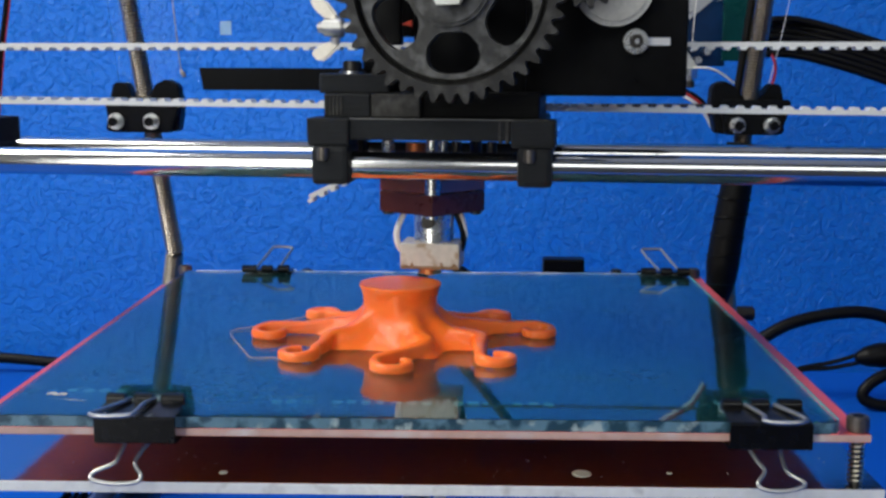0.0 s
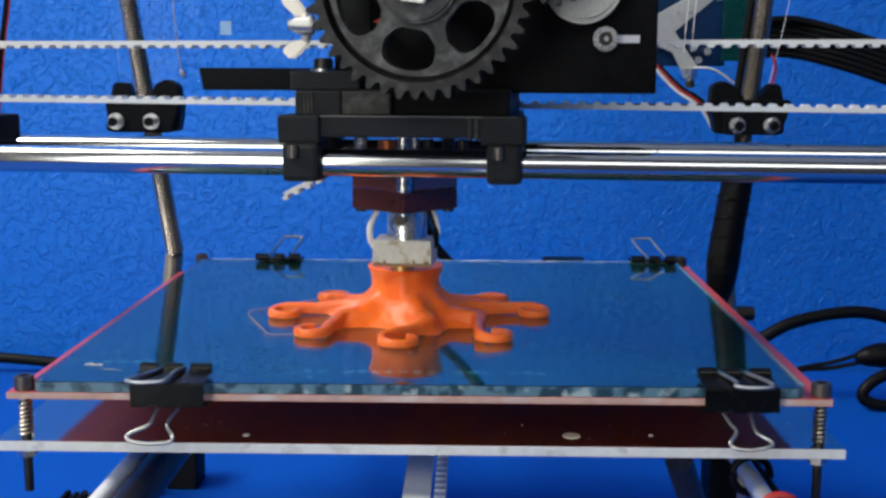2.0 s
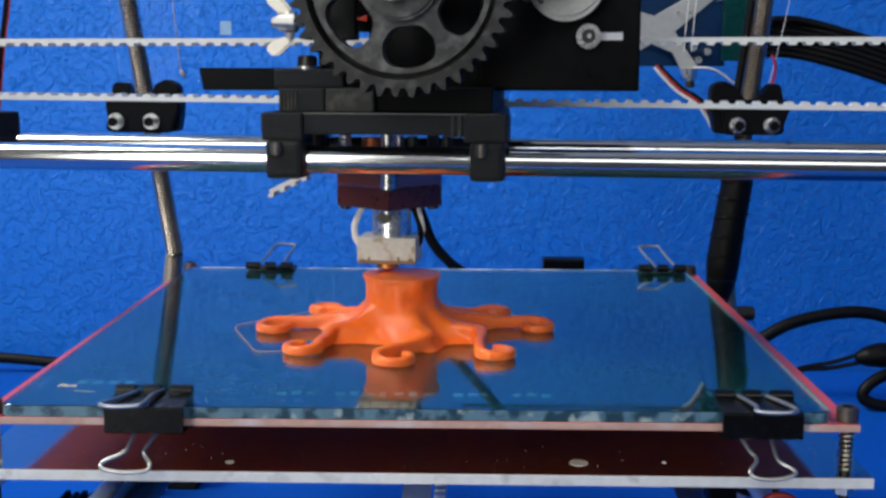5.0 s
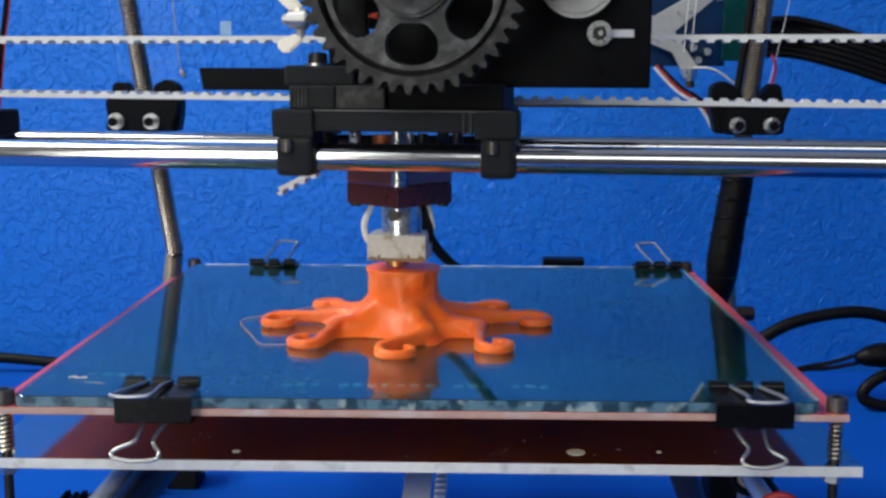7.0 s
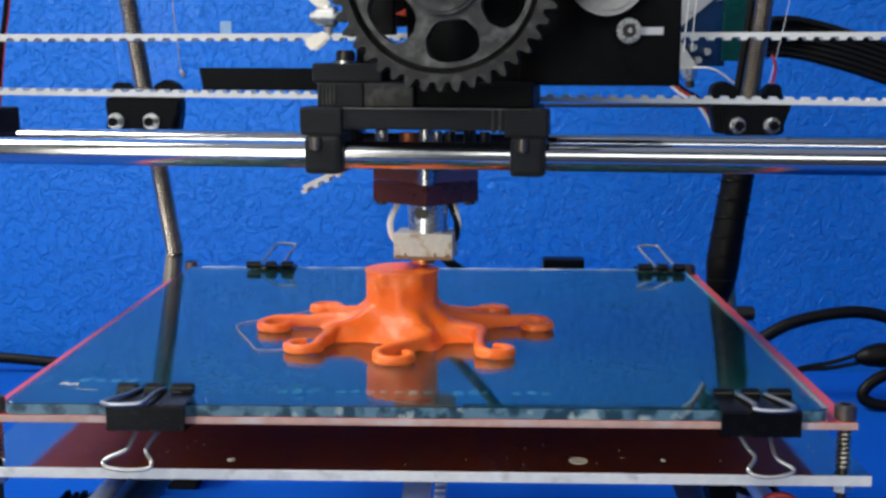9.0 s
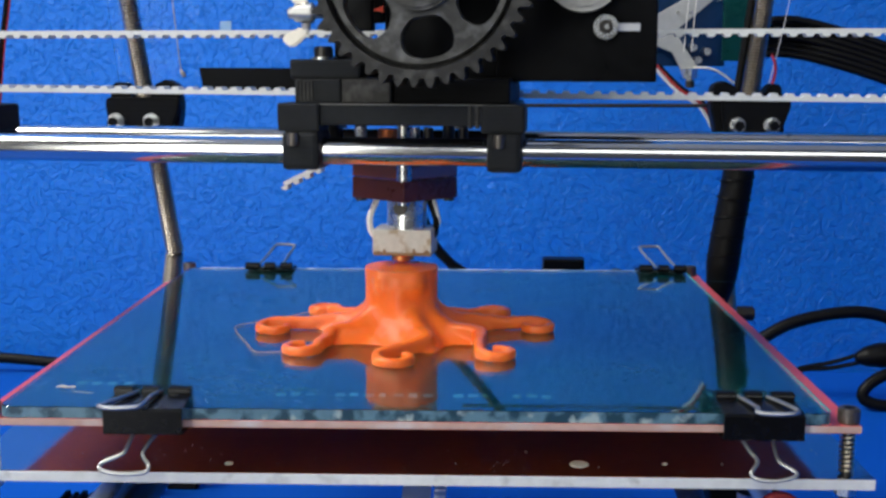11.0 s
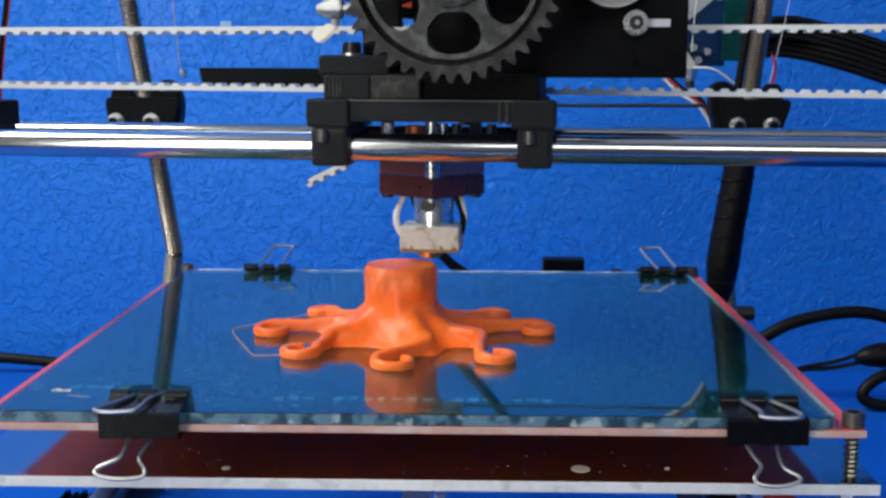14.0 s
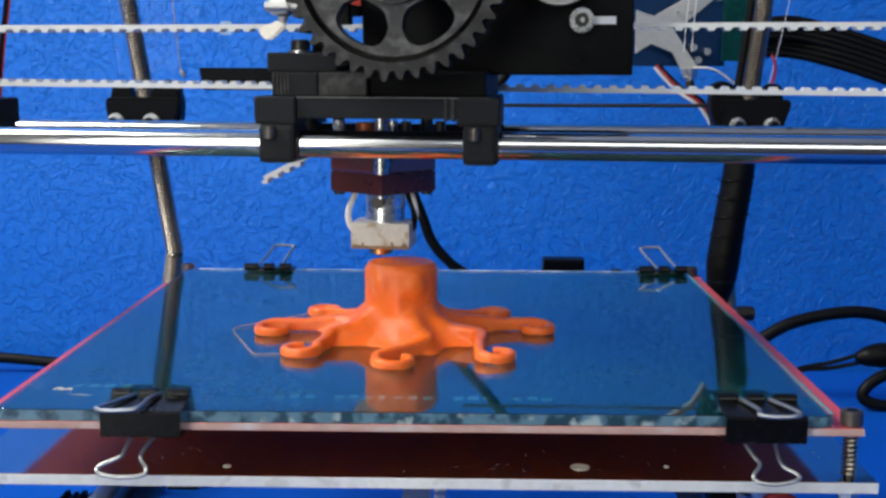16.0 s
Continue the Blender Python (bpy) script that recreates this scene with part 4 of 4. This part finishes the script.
def gear_mesh(bm, cx, cz, y0, y1, r_tip, r_root, teeth, hub, hole_r, holes, hole_c):
    """Spur gear with rim, spokes and round-cornered openings."""
    n = teeth * 8
    def rr(k):
        wear = 0.25 * math.sin(k // 8 * 2.3) + 0.2 * math.sin(k // 8 * 5.1)
        return r_root + (0.0, 0.0, 0.12, 0.66, 0.93, 0.95, 0.72, 0.16)[k % 8] * (r_tip - r_root + wear)
    rim_in = hole_c + hole_r + 0.5
    def ring(rad, y, count, f=None):
        return [bm.verts.new((cx + (f(k) if f else rad) * math.cos(2 * math.pi * k / count), y, cz + (f(k) if f else rad) * math.sin(2 * math.pi * k / count))) for k in range(count)]
    a, b = ring(0, y0, n, rr), ring(0, y1, n, rr)
    c, d = ring(rim_in, y0, n), ring(rim_in, y1, n)
    for k in range(n):
        j = (k + 1) % n
        bm.faces.new((a[k], b[k], b[j], a[j]))
        bm.faces.new((a[k], a[j], c[j], c[k]))
        bm.faces.new((b[k], d[k], d[j], b[j]))
        bm.faces.new((c[k], c[j], d[j], d[k]))
    return bm


GX, GZ = 11.6, 86.0
gear = new("large_gear")
gear.parent = carriage
gear.matrix_basis = pose(*at(GX, -40, GZ))
tagged(gear, "worn black printed gear with rounded openings")
bm = bm_new()
RT, RR_ = 31.2, 28.4
gear_mesh(bm, 0, 0, -5, 5, RT, RR_, 43, 6, 7.2, 6, 18.5)
part("toothed_rim", bm, GEAR, gear, smooth=False)
# web: spokes between six openings, built as a fan of sectors
bm = bm_new()
NW = 180
def opening(a):
    """Inner and outer radius of the opening at the angle a, or None on a spoke."""
    h = math.pi / 3
    d = abs((a + h / 2) % h - h / 2)
    lim = radians(22.8)
    if d >= lim:
        return None
    u = d / lim
    e = (1 - u ** 3.2) ** (1 / 2.4)
    return 17.2 - 5.2 * e ** 1.0, 17.2 + 6.0 * e
R_IN, R_OUT = 5.0, 24.6
fan = []
for k in range(NW):
    a = 2 * math.pi * k / NW
    o = opening(a)
    i_, o_ = o if o else (17.2, 17.2)
    fan.append([[bm.verts.new((r_ * math.cos(a), y, r_ * math.sin(a))) for r_ in (R_IN, i_, o_, R_OUT)] for y in (-3.2, 3.2)])
for k in range(NW):
    p, q = fan[k], fan[(k + 1) % NW]
    for s in (0, 1):
        bm.faces.new((p[s][0], p[s][1], q[s][1], q[s][0]))
        bm.faces.new((p[s][2], p[s][3], q[s][3], q[s][2]))
    bm.faces.new((p[0][1], q[0][1], q[1][1], p[1][1]))
    bm.faces.new((p[0][2], q[0][2], q[1][2], p[1][2]))
    bm.faces.new((p[0][3], q[0][3], q[1][3], p[1][3]))
part("web", bm, WORN, gear, "worn grey spokes")
bm = bm_new()
back_a = [[bm.verts.new((r_ * math.cos(2 * math.pi * k / 90), y, r_ * math.sin(2 * math.pi * k / 90))) for r_, y in ((24.0, 2.0), (26.6, 2.0), (26.6, 4.0), (24.0, 4.0))] for k in range(90)]
for k in range(90):
    p, q = back_a[k], back_a[(k + 1) % 90]
    for j in range(4):
        bm.faces.new((p[j], q[j], q[(j + 1) % 4], p[(j + 1) % 4]))
part("groove_ring", bm, GEAR, gear)
part("hub", rod(bm_new(), (0, -6.5, 0), (0, 5, 0), 10.6, 36, bevel=0.9), WORN, gear, smooth=True)
part("hub_nut", hexnut(bm_new(), (0, -9.5, 0), 6.0, 4), ZINC, gear, "bright hexagon nut")
part("axle", rod(bm_new(), (0, -13, 0), (0, 38, 0), 3.9, 20, bevel=0.4), ZINC, gear, smooth=True)
pin = new("small_gear")
pin.parent = carriage
pin.matrix_basis = pose(*at(47.5, -42, 87.5))
tagged(pin, "small black pinion gear")
part("toothed_rim", gear_mesh(bm_new(), 0, 0, -5, 5, 7.8, 5.6, 11, 2, 1.2, 0, 2.4), GEAR, pin)
part("collar", rod(bm_new(), (0, -4, 0), (0, 10, 0), 5.0, 24, bevel=0.5), BLACK, pin, smooth=True)


def wing_nut(x, z):
    ob = part("wing_nut", rod(bm_new(), (x - 1.5, -24, z), (x + 4.5, -24, z), 2.5, 18, bevel=0.5, r2=3.0), DULL, carriage, "zinc wing nut on a bolt", smooth=True)
    for pts in (((-22.8, 71.5), (-25.5, 71.9), (-31.2, 69.1), (-30.3, 67.0), (-28.3, 65.9), (-26.3, 66.9), (-23.1, 70.0)), ((-23.1, 79.2), (-26.6, 83.5), (-31.2, 84.3), (-30.9, 81.8), (-28.3, 79.2), (-25.7, 77.5), (-23.1, 77.8))):
        bm = prism(bm_new(), list(pts), -25.2, -23.4)
        bmesh.ops.bevel(bm, geom=list(bm.edges), offset=0.6, segments=2, affect="EDGES")
        part("wing", bm, WINGS, ob, smooth=True)
        base_pt = pts[0]
        part("wing_root", tube(bm_new(), [(-23.4, -24.2, z), (-24.0, -24.2, (z + base_pt[1]) / 2), (base_pt[0] - 1.2, -24.2, base_pt[1] + (-0.9 if base_pt[1] < z else -0.3))], [2.2, 1.7, 1.0], 12, 4), WINGS, ob, smooth=True)
    part("bolt", rod(bm_new(), (x - 3, -24, z), (x + 11, -24, z), 1.6, 14, bevel=0.3), DULL, ob, smooth=True)


wing_nut(-26.2, 75.8)
part("red_tip", prism(bm_new(), [(-6.6, 77.0), (-3.4, 76.3), (-3.4, 78.3)], -14, -12.1), CORAL, carriage, "small red plastic tip")

# hot end hanging below
mount = new("hot_end_mount")
mount.parent = carriage
mount.matrix_basis = pose(0.0007, 0, 0, 0, 0, 53)
tagged(mount, "dark brown phenolic mounting block")
part("plate", box(bm_new(), -11.6, 11.6, -11.6, 11.6, 20.4, 26.8, 0.4), PEEK, mount)
part("plate", box(bm_new(), -11.6, 11.6, -11.6, 11.6, 26.9, 31.2, 0.4), GLOSSY, mount, "polished red-brown upper plate")
for sx, sy in ((-1, -1), (1, 1), (-1, 1), (1, -1)):
    part("bolt", rod(bm_new(), (sx * 9.6, sy * 9.6, 19.4), (sx * 9.6, sy * 9.6, 44), 1.9, 14, bevel=0.3), ZINC if sx == sy else DARK_STEEL, mount, smooth=True)
part("spacer", rod(bm_new(), (2.9, -14.6, 26.9), (2.9, -14.6, 34.0), 2.3, 18), ZINC, carriage, "bright steel spacer", smooth=True)
part("copper_ring", rod(bm_new(), (-3, -8, 39.4), (-3, -8, 42.0), 3.2, 24), COPPER, carriage, "copper coloured ring", smooth=True)
for x in (-11, 5.5, 9.5, 20):
    part("standoff", rod(bm_new(), (x, -10, 33.5), (x, -10, 42.6), 1.5, 12), ZINC if x < 8 else DARK_STEEL, carriage, smooth=True)
part("barrel", rod(bm_new(), (1.4, 0, 10.5), (1.4, 0, 20.6), 6.2, 32, bevel=0.4), MATT, carriage, "polished aluminium barrel", smooth=True)
part("set_screw", rod(bm_new(), (0.6, -6.5, 17.8), (0.6, -9.0, 17.8), 2.1, 14, bevel=0.3), DARK_STEEL, carriage, smooth=True)
blk = cbox("heater_block", -8.3, 10.0, -7, 7, 3.0, 11.0, 0.5, TAPE, "pale taped heater block with burnt drips")
rng = random.Random(9)
for x, w, hgt in ((-6.6, 1.6, 1.3), (-4.6, 0.6, 2.2), (-3.2, 1.6, 0.9), (0.6, 2.4, 0.6), (4.6, 0.5, 2.4), (5.6, 1.8, 1.0), (8.6, 1.1, 1.9)):
    n = 11
    pts = [(x + w * math.cos(2 * math.pi * j / n) * rng.uniform(0.7, 1.05), 3.05 + max(0.0, 0.45 * hgt + 0.55 * hgt * math.sin(2 * math.pi * j / n) * rng.uniform(0.8, 1.1))) for j in range(n)]
    part("burnt_drip", prism(bm_new(), pts, -7.2, -6.9), CHAR, blk, "brown burnt plastic")
part("burnt_rim", box(bm_new(), -8.1, 9.8, -7.15, -6.8, 3.0, 4.0, 0.1), CHAR, blk, "brown burnt plastic")
bm = rod(bm_new(), (0, 0, 0.9), (0, 0, 2.9), 3.6, 18)
rod(bm, (0, 0, 0.0), (0, 0, 1.2), 0.8, 18, r2=3.0)
part("nozzle", bm, BRASS, carriage, "brass nozzle with orange residue", smooth=True)
part("residue", rod(bm_new(), (0.2, -0.6, 0.5), (0.2, -0.6, 3.2), 2.0, 14, r2=3.7), ORANGE, carriage, "orange plastic residue", smooth=True)
for s in (-1, 1):
    part("heater_wire", tube(bm_new(), [(s * 8.6, 2, 7), (s * 10.2, 1, 9.5), (s * 10.4, 0, 14), (s * 8.5, 1, 19), (s * 7, 2, 23)], 1.0, 8), WHITE if s < 0 else RUBBER, carriage, "white sleeved wire" if s < 0 else "", smooth=True)
part("heater_wire", tube(bm_new(), [(8.8, 3, 8), (11, 1, 12), (10.8, 0, 16), (9.2, 1, 21)], 0.7, 8), WHITE, carriage, smooth=True)
# loose belt tail under the left clamp
bm = bm_new()
a0, a1 = Vector((-29.0, 28.9)), Vector((-43.0, 21.9))
d = (a1 - a0).normalized()
nrm = Vector((-d.y, d.x))
prism(bm, [tuple(a0 + nrm * 0.7), tuple(a1 + nrm * 0.7), tuple(a1 - nrm * 0.7), tuple(a0 - nrm * 0.7)], 19, 25)
for k in range(4):
    c = a0 + d * (2.0 + 4.2 * k)
    prism(bm, [tuple(c + nrm * 0.6), tuple(c + d * 0.5 + nrm * 1.9), tuple(c + d * 1.9 + nrm * 1.9), tuple(c + d * 2.4 + nrm * 0.6)], 19, 25)
part("belt_tail", bm, BELT, carriage, "cut end of white belt")


# ---- movement ----
def motions():
    travel = (
        (0.0, -30.0, 0.0),
        (0.1, -24.3, 1.7),
        (0.2, -10.7, -4.1),
        (0.3, -13.9, 3.4),
        (0.4, -25.9, 1.7),
        (0.5, -17.4, -6.8),
        (0.6, -17.4, -12.7),
        (0.7, -17.4, -15.4),
        (0.8, -20.0, -19.2),
        (0.9, -8.4, -16.1),
        (1.0, -30.0, -1.0),
        (1.1, -0.3, -5.1),
        (1.2, -25.9, -12.3),
        (1.3, -30.0, -12.0),
        (1.4, -30.0, -3.4),
        (1.5, -26.7, -16.8),
        (1.6, -12.1, -0.7),
        (1.7, -13.9, -8.9),
        (1.8, -14.8, -18.8),
        (1.9, -6.1, -11.0),
        (2.0, -0.3, -8.6),
        (2.1, -23.4, -18.8),
        (2.2, -13.9, 3.4),
        (2.3, -2.8, -16.1),
        (2.4, -9.8, -6.8),
        (2.5, -13.5, -0.7),
        (2.6, -5.2, -1.4),
        (2.7, -25.9, -1.4),
        (2.8, -11.2, -16.1),
        (2.9, -23.4, -12.0),
        (3.0, -19.6, -18.8),
        (3.1, -8.0, -15.7),
        (3.2, -31.2, -5.8),
        (3.3, 0.2, -1.7),
        (3.4, -15.2, 3.4),
        (3.5, -23.0, -14.0),
        (3.6, -16.1, -10.6),
        (3.7, -6.1, -1.4),
        (3.8, -3.7, -3.1),
        (3.9, -3.2, -14.4),
        (4.0, -28.0, -11.0),
        (4.1, -26.3, -1.0),
        (4.2, -20.0, -19.9),
        (6.3, -26.7, 0.0),
        (6.4, -4.2, -15.4),
        (6.5, -31.2, -5.1),
        (6.6, -1.3, -1.0),
        (6.7, -17.0, 2.4),
        (6.8, -13.9, -3.8),
        (6.9, -26.3, 2.4),
        (7.0, -13.9, -10.3),
        (7.1, -25.9, -6.2),
        (7.2, -20.0, -14.7),
        (7.3, -24.7, -16.8),
        (7.4, -4.7, -0.7),
        (7.5, -7.0, -14.7),
        (7.6, -30.0, 0.0),
        (7.7, -1.3, -4.4),
        (7.8, -10.3, -15.7),
        (7.9, -17.0, -18.8),
        (8.0, -18.3, -15.1),
        (8.1, -14.8, -1.7),
        (8.2, -18.7, -4.4),
        (8.3, -27.2, -9.6),
        (8.4, -26.7, -0.3),
        (8.5, -13.0, -17.5),
        (8.6, -29.2, 0.7),
        (8.7, -0.8, -3.1),
        (8.8, -13.9, 1.0),
        (8.9, -22.6, 2.7),
        (9.0, -20.5, -2.0),
        (9.1, -7.5, -14.4),
        (9.2, -26.7, -5.1),
        (11.3, -23.0, -10.6),
        (11.4, -26.7, -13.0),
        (11.5, -3.2, -14.0),
        (11.6, -27.6, -15.1),
        (11.7, -14.4, 3.1),
        (11.8, -5.6, -2.7),
        (11.9, -15.7, -16.8),
        (12.0, -13.9, -8.5),
        (12.1, -18.3, -8.9),
        (12.2, -26.3, -13.3),
        (12.3, -27.2, -7.8),
        (12.4, -28.4, -0.4),
        (12.5, -14.8, 2.1),
        (12.6, -7.0, -2.6),
        (12.7, -12.1, -3.7),
        (12.8, -9.4, -10.0),
        (12.9, -16.1, -9.2),
        (13.0, -25.5, -6.7),
        (13.1, -19.6, -15.9),
        (13.2, -5.2, -5.6),
        (13.3, -9.8, -14.4),
        (13.4, -14.8, -18.4),
        (13.5, -12.1, -12.6),
        (13.6, -15.7, -11.8),
        (13.7, -17.4, -8.9),
        (13.8, -20.5, -6.7),
        (13.9, -19.6, 1.8),
        (14.0, -26.7, -0.1),
        (14.1, -22.6, 1.8),
        (14.2, -18.3, 2.9),
        (14.3, -17.9, -16.6),
        (14.4, -27.6, -5.2),
        (14.5, -22.2, -4.5),
        (14.6, -13.9, -5.6),
        (14.7, -12.1, -0.4),
        (14.8, -11.2, -14.0),
        (14.9, -12.1, -15.9),
        (15.0, -10.7, -8.1),
        (15.1, -15.2, -9.2),
        (15.2, -15.5, -0.5),
        (15.3, -27.6, -12.4),
        (15.4, -28.2, -4.9),
        (15.5, -28.5, -8.0),
        (15.6, -12.8, -1.1),
        (15.7, -21.6, -1.1),
        (15.8, -24.8, -2.7),
        (15.9, -16.1, -14.0),
        (16.0, -25.4, -15.4),
    )
    turns = (
        (0.0, -2), (0.5, 0), (1.0, -25), (1.5, -30), (2.0, -51), (2.5, -50), (3.0, -73), (3.5, -88), (4.0, -61), (6.5, -77), (7.0, -59), (7.5, -83), (8.0, -76),
        (8.5, -78), (9.0, -68), (11.5, -67), (12.0, -72), (12.5, -66), (13.0, -56), (13.5, -31), (14.0, -3), (14.5, -32), (15.0, -36), (15.5, -30), (16.0, -31),
    )
    layers = (
        (0.0, 0.0), (0.6, 0.0), (0.9, 0.33), (1.6, 0.33), (1.9, 0.7), (3.1, 0.7), (3.4, 1.0), (4.2, 1.05), (6.3, 2.25), (7.1, 2.3), (7.4, 2.6), (8.1, 2.6), (8.4, 2.96),
        (9.2, 3.0), (11.3, 4.15), (12.1, 4.2), (12.4, 4.45), (13.1, 4.47), (13.4, 4.9), (13.7, 5.2), (14.6, 5.35), (15.0, 5.7), (15.4, 6.0), (16.0, 6.0),
    )

    def lift(t):
        return float(np.interp(t, [u for u, _ in layers], [v for _, v in layers]))

    walk(bed, [(t, pose(0, b * MM, 0)) for t, b, c in travel])
    walk(octopus, [(t, pose(0, b * MM, 0)) for t, b, c in travel])
    walk(skirt, [(t, pose(0, b * MM, 0)) for t, b, c in travel])
    for ob, cx, cy, rz in clips:
        walk(ob, [(t, pose(*at(cx, cy + b, 0), 0, 0, rz)) for t, b, c in travel])
    walk(gantry, [(t, pose(0, GY * MM, v * MM, 0, 0, GYAW)) for t, v in layers])
    cy, sy = math.cos(radians(GYAW)), math.sin(radians(GYAW))
    walk(carriage, [(t, pose(*at(0.5 + c * cy, GY + c * sy, CZ + lift(t)), 0, 0, GYAW)) for t, b, c in travel])
    walk(gear, [(t, pose(*at(GX, -40, GZ), 0, 30 + a, 0)) for t, a in turns])
    walk(head_top, [(t, pose(0, 0, (HEAD0 + v) * MM)) for t, v in layers])
    for k, ob in enumerate(head_rings):
        z = HEAD0 - 0.2 + k * GROW / RINGS
        t1 = next(round(j * 0.1, 1) for j in range(2, 161) if lift(j * 0.1) >= (k + 0.85) * GROW / RINGS)
        rows = [(0.0, pose(0, 0, 0.005)), (t1 - 0.1, pose(0, 0, 0.005)), (t1, pose(0, 0, z * MM)), (SPAN, pose(0, 0, z * MM))]
        walk(ob, rows)
    for k, ob in enumerate(rim_parts):
        a = 2 * math.pi * k / RIMS
        rows = []
        for t, _ in layers:
            s = float(np.interp(t, (0.0, 3.5, 7.0, 11.0, SPAN), (0.0, 0.15, 0.6, 1.1, 2.2)))
            rows.append((t, pose(*at(OX - s * math.cos(a), OY - s * math.sin(a), HEAD0 + lift(t) - s * 0.22), 0, 0, math.degrees(a))))
        walk(ob, rows)


motions()
